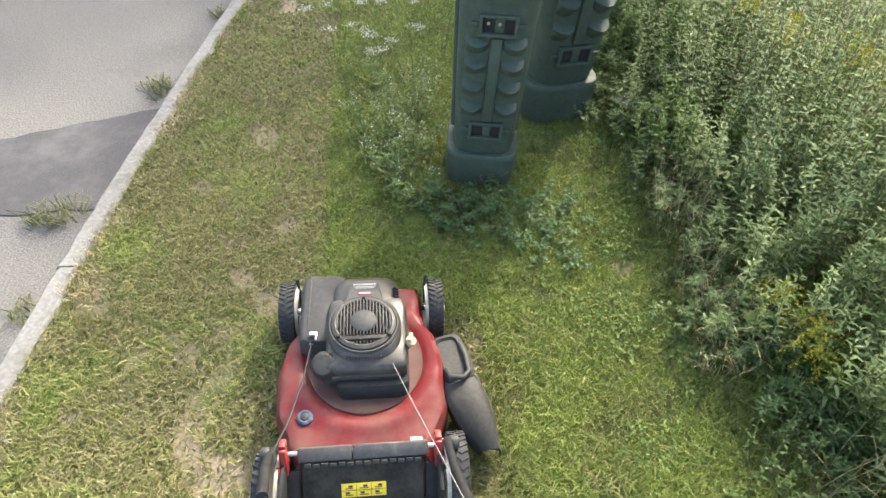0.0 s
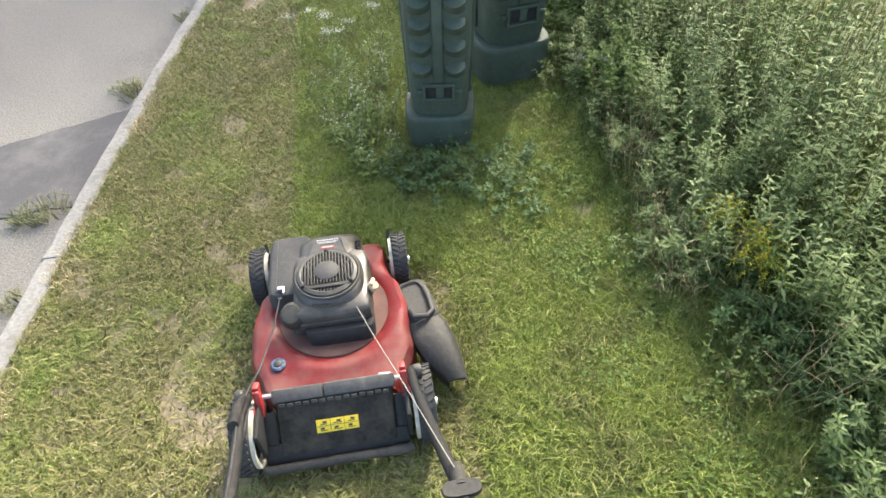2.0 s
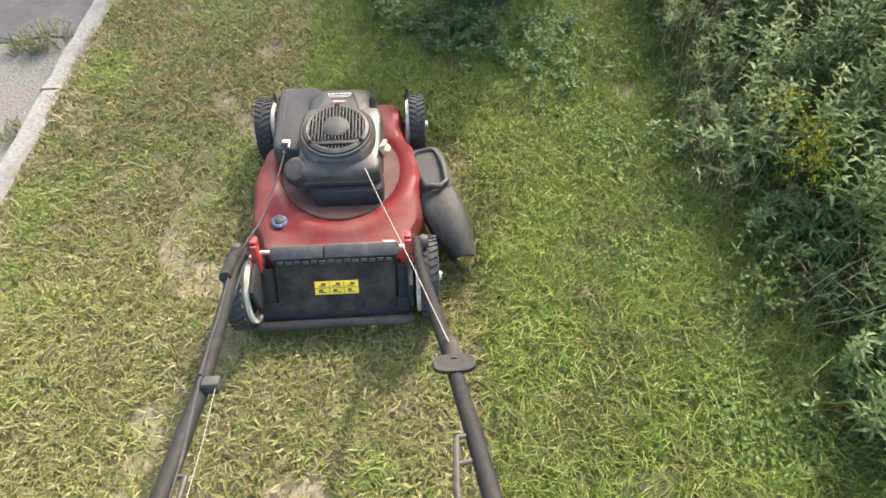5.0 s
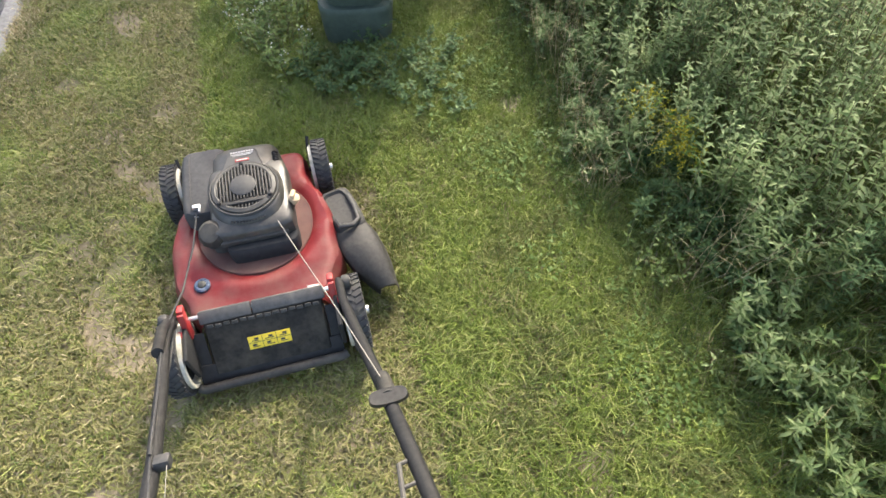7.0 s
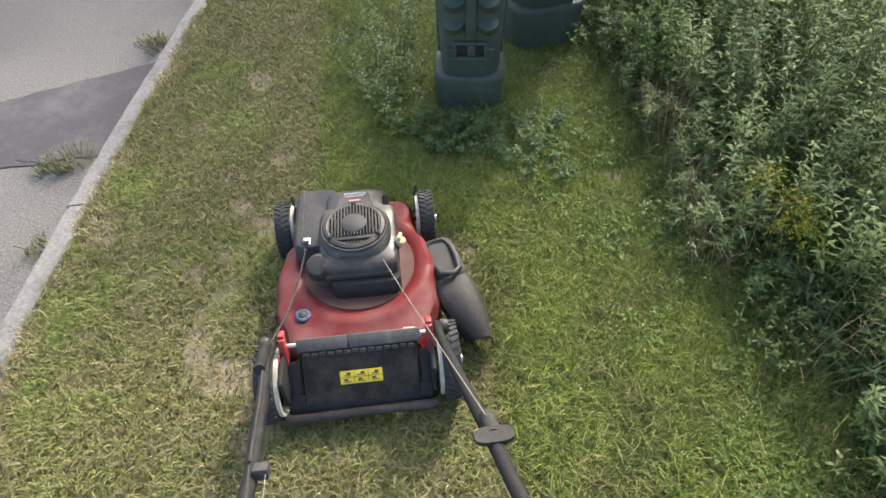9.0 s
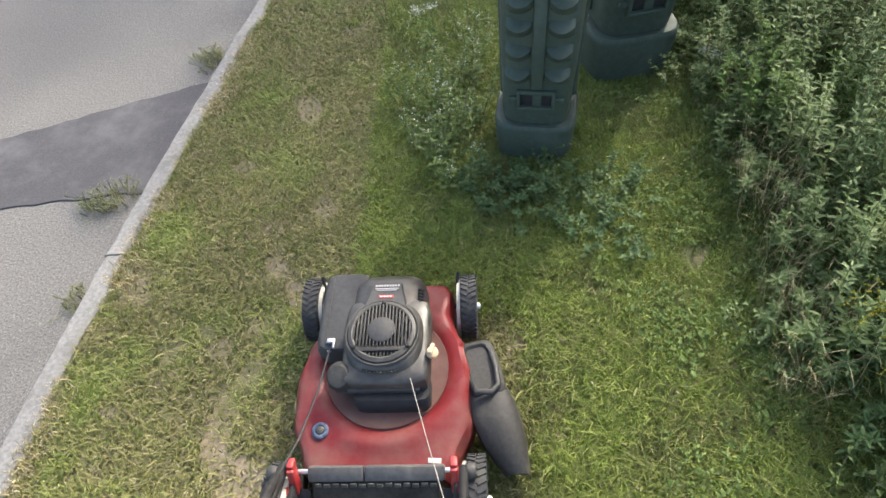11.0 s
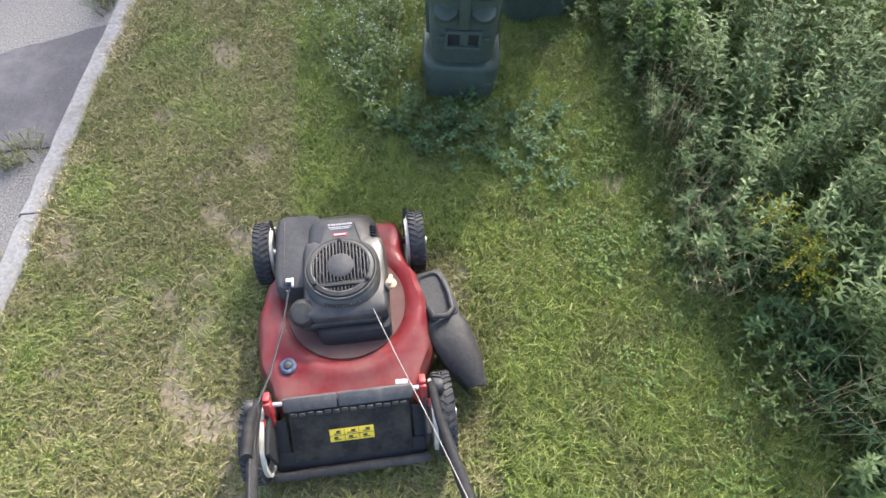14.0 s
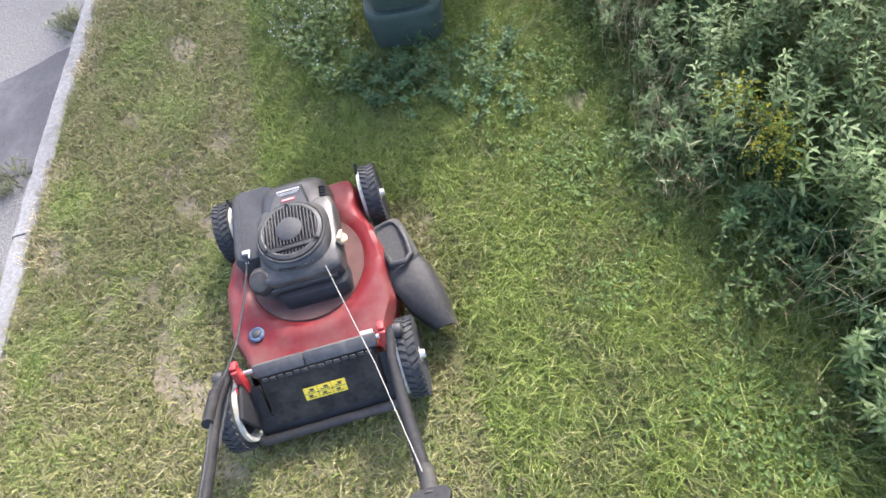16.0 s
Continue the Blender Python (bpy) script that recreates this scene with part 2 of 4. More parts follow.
def fractal(x, y, scale, seed):
    """Smooth random field between 0 and 1 for arrays of places."""
    rng = np.random.default_rng(seed)
    out, total = np.zeros_like(x), 0.0
    for k in range(3):
        g = rng.random((64, 64))
        u, v = x * scale * 2**k + 17.3, y * scale * 2**k + 9.1
        iu, iv = np.floor(u).astype(int), np.floor(v).astype(int)
        fu, fv = u - iu, v - iv
        fu, fv = fu * fu * (3 - 2 * fu), fv * fv * (3 - 2 * fv)
        a, b = g[iu % 64, iv % 64], g[(iu + 1) % 64, iv % 64]
        c, d = g[iu % 64, (iv + 1) % 64], g[(iu + 1) % 64, (iv + 1) % 64]
        w = 0.5**k
        out += w * ((a * (1 - fu) + b * fu) * (1 - fv) + (c * (1 - fu) + d * fu) * fv)
        total += w
    return out / total


def bulk(name, verts, faces_flat, per_face, mat, parent=None, label=""):
    """A mesh from arrays: verts (n, 3), flat face indices, and corners for each face."""
    me = bpy.data.meshes.new(name)
    me.vertices.add(len(verts))
    me.vertices.foreach_set("co", np.ascontiguousarray(verts, dtype=np.float32).ravel())
    me.loops.add(len(faces_flat))
    me.loops.foreach_set("vertex_index", np.ascontiguousarray(faces_flat, dtype=np.int32))
    starts = np.concatenate(([0], np.cumsum(per_face)[:-1])).astype(np.int32)
    me.polygons.add(len(per_face))
    me.polygons.foreach_set("loop_start", starts)
    me.update(calc_edges=True)
    me.shade_smooth()
    return tagged(mesh_object(name, me, mat, parent, label), kind="stuff")


def blades(name, base, height, width, lean, mat, seed, parent=None, label="", droop=0.6):
    """Grass: one bent, pointed blade at each base place."""
    rng = np.random.default_rng(seed)
    n = len(base)
    az, tw = rng.uniform(0, 2 * np.pi, n), rng.uniform(0, 2 * np.pi, n)
    out = np.stack([np.cos(az), np.sin(az), np.zeros(n)], 1) * (lean * rng.uniform(0.3, 1.5, n))[:, None]
    side = np.stack([np.cos(tw), np.sin(tw), np.zeros(n)], 1) * (width * rng.uniform(0.6, 1.3, n) / 2)[:, None]
    up = np.stack([np.zeros(n), np.zeros(n), height], 1)
    mid = base + up * 0.62 + out * 0.45
    tip = base + up * (1 - droop * rng.random(n)[:, None] * 0.7) + out * 1.25
    v = np.stack([base - side, base + side, mid - side * 0.8, mid + side * 0.8, tip], 1).reshape(-1, 3)
    o = (np.arange(n) * 5)[:, None]
    f = (np.array([[0, 1, 3, 2, 2, 3, 4]]) + o).ravel()
    return bulk(name, v, f, np.tile([4, 3], n), mat, parent, label)


def leaf_mesh(name, base, way, normal, length, width, mat, parent=None, label="", fold=0.25, sag=0.2):
    """Pointed leaves with a fold along the middle, one for each row."""
    n = len(base)
    way = way / np.linalg.norm(way, axis=1)[:, None]
    side = np.cross(way, normal)
    side /= np.linalg.norm(side, axis=1)[:, None] + 1e-9
    nor = np.cross(side, way)
    L, W = length[:, None], width[:, None] / 2
    down = np.array([[0, 0, -1.0]])
    p0 = base
    m1 = base + way * L * 0.35
    m2 = base + way * L * 0.72 + down * L * sag * 0.4
    t = base + way * L + down * L * sag
    v = np.stack([p0, m1 - side * W + nor * W * fold, m1, m1 + side * W + nor * W * fold, m2 - side * W * 0.7 + nor * W * fold, m2, m2 + side * W * 0.7 + nor * W * fold, t], 1).reshape(-1, 3)
    o = (np.arange(n) * 8)[:, None]
    f = (np.array([[0, 2, 1, 0, 3, 2, 1, 2, 5, 4, 2, 3, 6, 5, 4, 5, 7, 5, 6, 7]]) + o).ravel()
    return bulk(name, v, f, np.tile([3, 3, 4, 4, 3, 3], n), mat, parent, label)


def stems_mesh(name, foot, top, r, mat, parent, bend=0.06, rng=None):
    """Thin three-sided stalks from foot to top, bowed a little."""
    n = len(foot)
    ring = [np.array([math.cos(a), math.sin(a), 0]) for a in (0, 2.094, 4.189)]
    mid = (foot + top) / 2 + np.stack([rng.normal(0, bend, n), rng.normal(0, bend, n), np.full(n, 0.03)], 1)
    v = np.stack([foot + q * r for q in ring] + [mid + q * r * 0.8 for q in ring] + [top + q * r * 0.4 for q in ring], 1).reshape(-1, 3)
    quads = []
    for a in (0, 3):
        for i in range(3):
            j = (i + 1) % 3
            quads += [a + i, a + j, a + 3 + j, a + 3 + i]
    f = (np.array([quads]) + (np.arange(n) * 9)[:, None]).ravel()
    return bulk(name, v, f, np.full(6 * n, 4), mat, parent), mid


def kerb_x(y):
    return -1.23 + 0.085 * max(0.0, y + 0.2) ** 1.3


# ---- ground, road and kerb ----
def build_ground():
    xs = np.concatenate((-np.geomspace(400, 3.2, 18), np.arange(-3, 4.01, 0.05), np.geomspace(4.2, 400, 18)))
    ys = np.concatenate((-np.geomspace(400, 2.3, 16), np.arange(-2.2, 5.01, 0.05), np.geomspace(5.2, 400, 18)))
    X, Y = np.meshgrid(xs, ys, indexing="ij")
    near = np.exp(-np.maximum(0, np.hypot(X, Y) - 4) / 4)
    Z = (fractal(X, Y, 2.5, 3) - 0.5) * 0.03 * near - 0.012
    K = np.array([kerb_x(float(y)) for y in ys])[None, :]
    Z = np.where(X < K + 0.02, -0.09, Z)
    nx, ny = len(xs), len(ys)
    idx = np.arange(nx * ny).reshape(nx, ny)
    f = np.stack([idx[:-1, :-1], idx[1:, :-1], idx[1:, 1:], idx[:-1, 1:]], -1).reshape(-1)
    ob = bulk("ground", np.stack([X, Y, Z], -1).reshape(-1, 3), f, np.full((nx - 1) * (ny - 1), 4), SOIL)
    return tagged(ob, "brown soil and thatch under a patchy lawn", "ground", kind="structure")


def strip(name, mat, ys, left, right, z, thick):
    bm = bmesh.new()
    loft(bm, [[(left(y), y, z), (right(y), y, z), (right(y), y, z - thick), (left(y), y, z - thick)] for y in ys])
    return part(name, bm, mat, None, smooth=False)


build_ground()
YS = [-60, -20, -8] + [i * 0.25 for i in range(-16, 33)] + [12, 25, 60]
road = strip("road", ASPHALT, YS, lambda y: kerb_x(y) - 9, lambda y: kerb_x(y) + 0.01, -0.055, 0.03)
tagged(road, "light grey worn asphalt road with fine gravel", "road", kind="structure")

def build_patch():
    """Dark repair with a ragged edge, laid on the road."""
    rng = random.Random(4)
    low, high = [], []
    for i in range(41):
        s = i / 40
        wob = lambda: rng.uniform(-0.009, 0.009)
        low.append((s, 1.03 - 0.35 * s * s - 0.10 * s + wob()))
        high.append((s, 1.84 - 0.9 * s + wob()))
    bm = bmesh.new()
    rows = []
    for (s, a), (_, b) in zip(low, high):
        off = s * 2.2
        xa, xb = kerb_x(a) - off, kerb_x(b) - off
        rows.append([(xa, a, -0.049), (xb, b, -0.049), (xb, b + 0.006, -0.056), (xa, a - 0.006, -0.056)])
    loft(bm, rows)
    return tagged(part("asphalt_patch", bm, NEW_ASPHALT, None, smooth=False), "dark newer asphalt repair with ragged edges in the road", "road", kind="structure")


def build_kerb():
    kerb = thing("kerb", "narrow pale concrete kerb between road and lawn", "kerb", kind="structure")
    rng = random.Random(7)
    y = -7.0
    while y < 9:
        length = rng.uniform(0.8, 1.5)
        bm = bmesh.new()
        rows = []
        n = 14
        dx, dz = rng.uniform(-0.008, 0.008), rng.uniform(-0.006, 0.006)
        for i in range(n + 1):
            yy = y + 0.0025 + (length - 0.005) * i / n
            x0 = kerb_x(yy) - 0.035 + dx + rng.uniform(-0.005, 0.005)
            w = 0.092 + rng.uniform(-0.008, 0.008)
            z = 0.012 + dz + rng.uniform(-0.002, 0.002)
            rows.append([(x0, yy, -0.09), (x0 + 0.006, yy, z - 0.012), (x0 + 0.018, yy, z), (x0 + w - 0.015, yy, z), (x0 + w, yy, z - 0.012), (x0 + w, yy, -0.09)])
        loft(bm, rows)
        part("kerb_stone", bm, CONCRETE, kerb)
        y += length


def build_grit():
    """Loose stones in the gutter and on the worn road."""
    rng = np.random.default_rng(14)
    n = 5200
    y = rng.uniform(-1.8, 4.5, n)
    off = 0.05 + rng.exponential(0.22, n)
    x = np.array([kerb_x(v) for v in y]) - off
    r = rng.uniform(0.0015, 0.0045, n)
    c = np.stack([x, y, np.full(n, -0.052)], 1)
    dirs = np.array([[1, 0, 0], [0, 1, 0], [-1, 0, 0], [0, -1, 0], [0, 0, 0.8]], float)
    v = (c[:, None, :] + dirs[None] * (r[:, None, None] * rng.uniform(0.6, 1.3, (n, 5, 1)))).reshape(-1, 3)
    f = (np.array([[0, 1, 4, 1, 2, 4, 2, 3, 4, 3, 0, 4]]) + (np.arange(n) * 5)[:, None]).ravel()
    ob = bulk("gutter_grit", v, f, np.full(4 * n, 3), CONCRETE)
    tagged(ob, "loose pale grit in the gutter", "gravel", kind="stuff")


build_patch()
build_kerb()
build_grit()


# ---- lawn mower ----
def wheel(mower, x, y, r, w, inner):
    """Tyre with lugs, cream rim on both faces; inner is +1 where the mower lies to +x."""
    root = mower
    m = Matrix.Translation((x, y, r)) @ Matrix.Rotation(radians(90), 4, "Y")
    bm = bmesh.new()
    lathe(bm, [(r * 0.66, -w * 0.40), (r * 0.80, -w * 0.5), (r * 0.93, -w * 0.46), (r * 0.97, -w * 0.3), (r * 0.975, 0), (r * 0.97, w * 0.3), (r * 0.93, w * 0.46), (r * 0.80, w * 0.5), (r * 0.66, w * 0.40)], m, 40)
    for k in range(34):
        for s in (-1, 1):
            a = 2 * math.pi * (k + (0.25 if s > 0 else -0.25)) / 34
            mm = m @ Matrix.Rotation(a, 4, "Z") @ pose(r * 0.975, 0, s * w * 0.23, 28 * s, 0, 0) @ Matrix.Diagonal((r * 0.055, r * 0.085, w * 0.44, 1))
            bmesh.ops.create_cube(bm, size=1, matrix=mm)
    tyre = part("tyre", bm, RUBBER, root, "black treaded rubber tyre")
    bm = bmesh.new()
    lathe(bm, [(0, -w * 0.30), (r * 0.18, -w * 0.42), (r * 0.24, -w * 0.36), (r * 0.30, -w * 0.30), (r * 0.62, -w * 0.36), (r * 0.77, -w * (0.40 if inner > 0 else 0.70)), (r * 0.85, -w * (0.40 if inner > 0 else 0.68)), (r * 0.85, w * (0.68 if inner > 0 else 0.40)), (r * 0.77, w * (0.70 if inner > 0 else 0.40)), (r * 0.62, w * 0.36), (r * 0.30, w * 0.30), (r * 0.24, w * 0.36), (r * 0.18, w * 0.42), (0, w * 0.30)], m, 32)
    part("rim", bm, CREAM, tyre, "cream plastic wheel rim")
    bm = bmesh.new()
    lathe(bm, [(0, -w * 0.66), (r * 0.11, -w * 0.66), (r * 0.13, -w * 0.5), (r * 0.13, w * 0.5), (r * 0.11, w * 0.66), (0, w * 0.66)], m, 12)
    part("axle_nut", bm, SILVER, tyre)


def deck_half(y):
    """Half width of the deck along its length."""
    pts = [(-0.285, 0.195), (-0.23, 0.222), (-0.12, 0.262), (0.0, 0.268), (0.10, 0.25), (0.17, 0.215), (0.22, 0.203), (0.30, 0.205), (0.355, 0.19)]
    for (a, u), (b, v) in zip(pts, pts[1:]):
        if y <= b:
            s = max(0, (y - a) / (b - a))
            s = s * s * (3 - 2 * s)
            return u + (v - u) * s
    return pts[-1][1]


def deck_z(x, y):
    z = 0.158 + 0.022 * max(0.0, 1 - abs(y - 0.02) / 0.4)
    d = math.hypot(x - 0.01, y - 0.03)
    t = min(1, max(0, (d - 0.165) / 0.03))
    z -= 0.018 * (1 - t * t * (3 - 2 * t))
    ridge = math.exp(-((d - 0.225) / 0.03) ** 2)
    return z + 0.012 * ridge * (1 if x > -0.1 else 0.6)


def build_mower():
    mo = thing("lawn_mower", "red push lawn mower with black engine and side chute", "lawn mower")
    # deck: a pressed shell with rounded shoulders and a skirt
    bm = bmesh.new()
    rows = []
    N = 34
    for i in range(49):
        y = -0.285 + 0.64 * i / 48
        w = deck_half(y)
        e = min(1.0, (0.355 - y) / 0.05, (y + 0.285) / 0.03 + 0.5)
        drop = 0.05 * (1 - math.sqrt(max(0, 1 - (1 - max(0, e)) ** 2)))
        row = [(-w - 0.004, y, 0.062), (-w - 0.002, y, 0.10)]
        for k in range(N + 1):
            u = -1 + 2 * k / N
            x = u * w
            edge = max(0, (abs(u) - 0.86) / 0.14)
            row.append((x, y, deck_z(x, y) - drop - 0.045 * (1 - math.sqrt(max(0, 1 - edge * edge)))))
        row += [(w + 0.002, y, 0.10), (w + 0.004, y, 0.062)]
        rows.append(row)
    loft(bm, rows, close=False, ends=False)
    bmesh.ops.solidify(bm, geom=bm.faces[:], thickness=-0.004)
    part("deck", bm, RED, mo, "scuffed glossy red steel deck")
    # well under the engine: dust plus the engine's shade, painted into the colour
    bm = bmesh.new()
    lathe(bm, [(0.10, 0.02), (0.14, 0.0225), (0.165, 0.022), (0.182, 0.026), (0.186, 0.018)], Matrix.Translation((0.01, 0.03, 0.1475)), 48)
    part("deck_well", bm, SHADED_DUSTY_RED, mo, "dusty round well under the engine, engine shade in its colour")
    # wheels
    wheel(mo, -0.256, 0.288, 0.105, 0.055, 1)
    wheel(mo, 0.254, 0.282, 0.105, 0.055, -1)
    wheel(mo, -0.262, -0.345, 0.118, 0.055, 1)
    wheel(mo, 0.268, -0.330, 0.118, 0.055, -1)
    bm = bmesh.new()
    tube(bm, [(-0.26, 0.285, 0.105), (0.26, 0.285, 0.105)], 0.008)
    part("front_axle", bm, DARK, mo)
    # engine
    bm = bmesh.new()
    loft(bm, [oblong(0.01, 0.06, 0.145, 0.085, 0.095, 5), oblong(0.01, 0.06, 0.215, 0.092, 0.10, 5), oblong(0.012, 0.06, 0.225, 0.10, 0.108, 5), oblong(0.012, 0.062, 0.25, 0.10, 0.112, 5)])
    part("engine_block", bm, DARK, mo)
    bm = bmesh.new()
    loft(bm, [oblong(0.018, 0.078, 0.212, 0.122, 0.132, 10), oblong(0.018, 0.076, 0.220, 0.128, 0.140, 10), oblong(0.018, 0.077, 0.258, 0.126, 0.137, 10), oblong(0.018, 0.078, 0.268, 0.121, 0.132, 10), oblong(0.017, 0.079, 0.272, 0.117, 0.126, 8), oblong(0.012, 0.082, 0.276, 0.114, 0.118, 2.6), oblong(0.011, 0.083, 0.292, 0.111, 0.113, 2.3), oblong(0.010, 0.083, 0.300, 0.104, 0.104, 2.1)])
    shroud = part("engine_shroud", bm, GLOSS, mo, "dusty glossy black engine cover")
    bm = bmesh.new()
    c = Matrix.Translation((0.010, 0.083, 0.298))
    lathe(bm, [(0.107, -0.004), (0.109, 0.003), (0.106, 0.008), (0.102, 0.008), (0.100, 0.004), (0.098, 0.012), (0.088, 0.016), (0.083, 0.014), (0.081, 0.004), (0.10, -0.006)], c, 48)
    part("grille_ring", bm, BLACK, shroud)
    bm = bmesh.new()
    lathe(bm, [(0.0, 0.004), (0.087, 0.004), (0.087, 0.0), (0, 0.0)], c, 36)
    part("fan_screen", bm, DARK, shroud)
    for k in range(17):
        x = -0.080 + 0.010 * k
        half = math.sqrt(0.084**2 - min(x * x, 0.0064))
        back = min(half, 0.052)
        bm = bmesh.new()
        box(bm, (0.0042, half + back, 0.010), (0.010 + x, 0.083 + (half - back) / 2, 0.309 + 0.005 * (1 - (x / 0.087) ** 2)), bevel=0.0012)
        part("grille_bar", bm, BLACK, shroud)
    bm = bmesh.new()
    box(bm, (0.140, 0.016, 0.012), (0.010, 0.026, 0.308), bevel=0.003)
    part("grille_band", bm, CHUTE, shroud)
    for k in range(11):
        bm = bmesh.new()
        box(bm, (0.0035, 0.016, 0.006), (-0.042 + 0.0104 * k, 0.0115, 0.306), bevel=0.001)
        part("grille_tooth", bm, BLACK, shroud)
    for rr in (0.058, 0.072):
        bm = bmesh.new()
        tube(bm, [(0.010 + rr * math.cos(a), 0.083 + rr * math.sin(a), 0.3135) for a in [math.pi * (-0.18 + 1.36 * q / 24) for q in range(25)]], 0.0018, 6)
        part("grille_arc", bm, BLACK, shroud)
    bm = bmesh.new()
    lathe(bm, [(0.040, 0.010), (0.040, 0.021), (0.034, 0.025), (0.0, 0.026)], c, 28)
    part("grille_hub", bm, GREY, shroud, "round grey plate in the middle of the grille")
    for dx, dy in ((-0.076, -0.052), (0.076, -0.052), (0.0, 0.091)):
        bm = bmesh.new()
        lathe(bm, [(0.0065, 0.008), (0.0065, 0.020), (0.004, 0.023), (0, 0.023)], c @ Matrix.Translation((dx, dy, 0)), 10)
        part("screw", bm, DARK, shroud)
    # rear slots below the ring
    for k in range(12):
        bm = bmesh.new()
        box(bm, (0.004, 0.010, 0.004), (-0.040 + 0.009 * k, -0.036 + 0.0006 * (k - 5.5) ** 2 * 0.4, 0.2875), (-25, 0, 0), 0.001)
        part("vent_slot", bm, DARK, shroud)
    # rounded nose with a grey name plate
    bm = bmesh.new()
    loft(bm, [oblong(0.012, 0.218, 0.150, 0.118, 0.114, 5), oblong(0.013, 0.213, 0.240, 0.112, 0.106, 4.5), oblong(0.013, 0.204, 0.260, 0.098, 0.096, 4), oblong(0.012, 0.200, 0.272, 0.078, 0.080, 3.5), oblong(0.012, 0.200, 0.277, 0.060, 0.066, 4)])
    part("shroud_nose", bm, GLOSS, shroud)
    bm = bmesh.new()
    hood = lambda y: 0.3045 - 0.22 * (y - 0.178)
    loft(bm, [[(0.012 - w, y, hood(y) - 0.02), (0.012 - w + 0.006, y, hood(y)), (0.012 + w - 0.006, y, hood(y)), (0.012 + w, y, hood(y) - 0.02)] for y, w in ((0.170, 0.066), (0.21, 0.056), (0.262, 0.047))])
    plate = part("name_plate", bm, GREY, shroud, "grey name plate with a red mark")
    bm = bmesh.new()
    box(bm, (0.044, 0.013, 0.002), (0.012, 0.205, hood(0.205) + 0.001), (-12.4, 0, 0), 0.0006)
    part("mark", bm, RED_PLASTIC, plate)
    bm = bmesh.new()
    for q in range(4):
        box(bm, (0.007, 0.005, 0.001), (-0.002 + 0.009 * q, 0.205, hood(0.205) + 0.0025), (-12.4, 0, 0))
    for q in range(9):
        box(bm, (0.006, 0.008, 0.001), (-0.022 + 0.0085 * q, 0.251, hood(0.251) + 0.001), (-12.4, 0, 0))
    for q in range(2):
        box(bm, (0.072 - 0.012 * q, 0.003, 0.001), (0.012, 0.239 - 0.007 * q, hood(0.239 - 0.007 * q) + 0.001), (-12.4, 0, 0))
    part("small_print", bm, PALE, plate)
    # rear lip and the guard under it
    bm = bmesh.new()
    box(bm, (0.205, 0.016, 0.020), (0.014, -0.062, 0.232), bevel=0.005)
    part("shroud_lip", bm, BLACK, shroud)
    bm = bmesh.new()
    loft(bm, [oblong(0.036, -0.052, 0.150, 0.098, 0.042, 6), oblong(0.036, -0.056, 0.17, 0.108, 0.048, 7), oblong(0.034, -0.052, 0.212, 0.110, 0.046, 7), oblong(0.034, -0.050, 0.222, 0.106, 0.040, 7)])
    part("muffler_guard", bm, DARK, mo, "black exhaust guard")
    bm = bmesh.new()
    loft(bm, [oblong(0.02, -0.085, 0.148, 0.075, 0.030, 2.5), oblong(0.02, -0.085, 0.152, 0.075, 0.030, 2.5), oblong(0.02, -0.08, 0.158, 0.066, 0.024, 2.5)])
    part("heat_shield", bm, MUFFLER, mo, "dusty steel shield under the engine")
    # air box at the front, ribbed vents, knob
    bm = bmesh.new()
    loft(bm, [oblong(-0.122, 0.195, 0.140, 0.078, 0.142, 8), oblong(-0.122, 0.195, 0.232, 0.076, 0.140, 8), oblong(-0.120, 0.195, 0.247, 0.068, 0.132, 8), oblong(-0.120, 0.195, 0.250, 0.060, 0.122, 8)])
    airbox = part("air_filter_box", bm, GREY, mo, "dusty dark grey air filter box")
    bm = bmesh.new()
    box(bm, (0.004, 0.235, 0.004), (-0.168, 0.195, 0.2505), bevel=0.001)
    part("rib", bm, BLACK, airbox)
    bm = bmesh.new()
    lathe(bm, [(0.0, 0.0), (0.036, 0.0), (0.044, 0.012), (0.042, 0.032), (0.030, 0.046), (0, 0.050)], pose(-0.104, -0.016, 0.226, 25, -12, 0), 28)
    knob = part("fuel_cap", bm, CHUTE, mo, "black round fuel cap")
    bm = bmesh.new()
    for k in range(10):
        a = 2 * math.pi * k / 10
        mm = pose(-0.104, -0.016, 0.226, 25, -12, 0) @ pose(0.043 * math.cos(a), 0.043 * math.sin(a), 0.015, 0, 0, math.degrees(a)) @ Matrix.Diagonal((0.005, 0.007, 0.022, 1))
        bmesh.ops.create_cube(bm, size=1, matrix=mm)
    part("grip_rib", bm, CHUTE, knob)
    bm = bmesh.new()
    loft(bm, [oblong(-0.085, 0.0, 0.15, 0.042, 0.05, 4), oblong(-0.085, 0.0, 0.215, 0.040, 0.046, 4), oblong(-0.087, -0.005, 0.228, 0.032, 0.036, 3)])
    part("fuel_tank", bm, BLACK, mo)
    bm = bmesh.new()
    for k in range(8):
        box(bm, (0.018, 0.006, 0.016), (0.112, 0.170 + 0.011 * k, 0.262), (0, 35, 0), 0.0015)
    part("cooling_fin", bm, DARK, mo, "black cooling fins at the side of the engine")
    bm = bmesh.new()
    box(bm, (0.018, 0.014, 0.014), (-0.152, 0.082, 0.257), bevel=0.002)
    box(bm, (0.006, 0.030, 0.006), (-0.140, 0.074, 0.260), bevel=0.001)
    box(bm, (0.012, 0.010, 0.028), (-0.156, 0.062, 0.228), bevel=0.002)
    part("cable_clamp", bm, SILVER, mo, "zinc cable clamp on the engine")
    bm = bmesh.new()
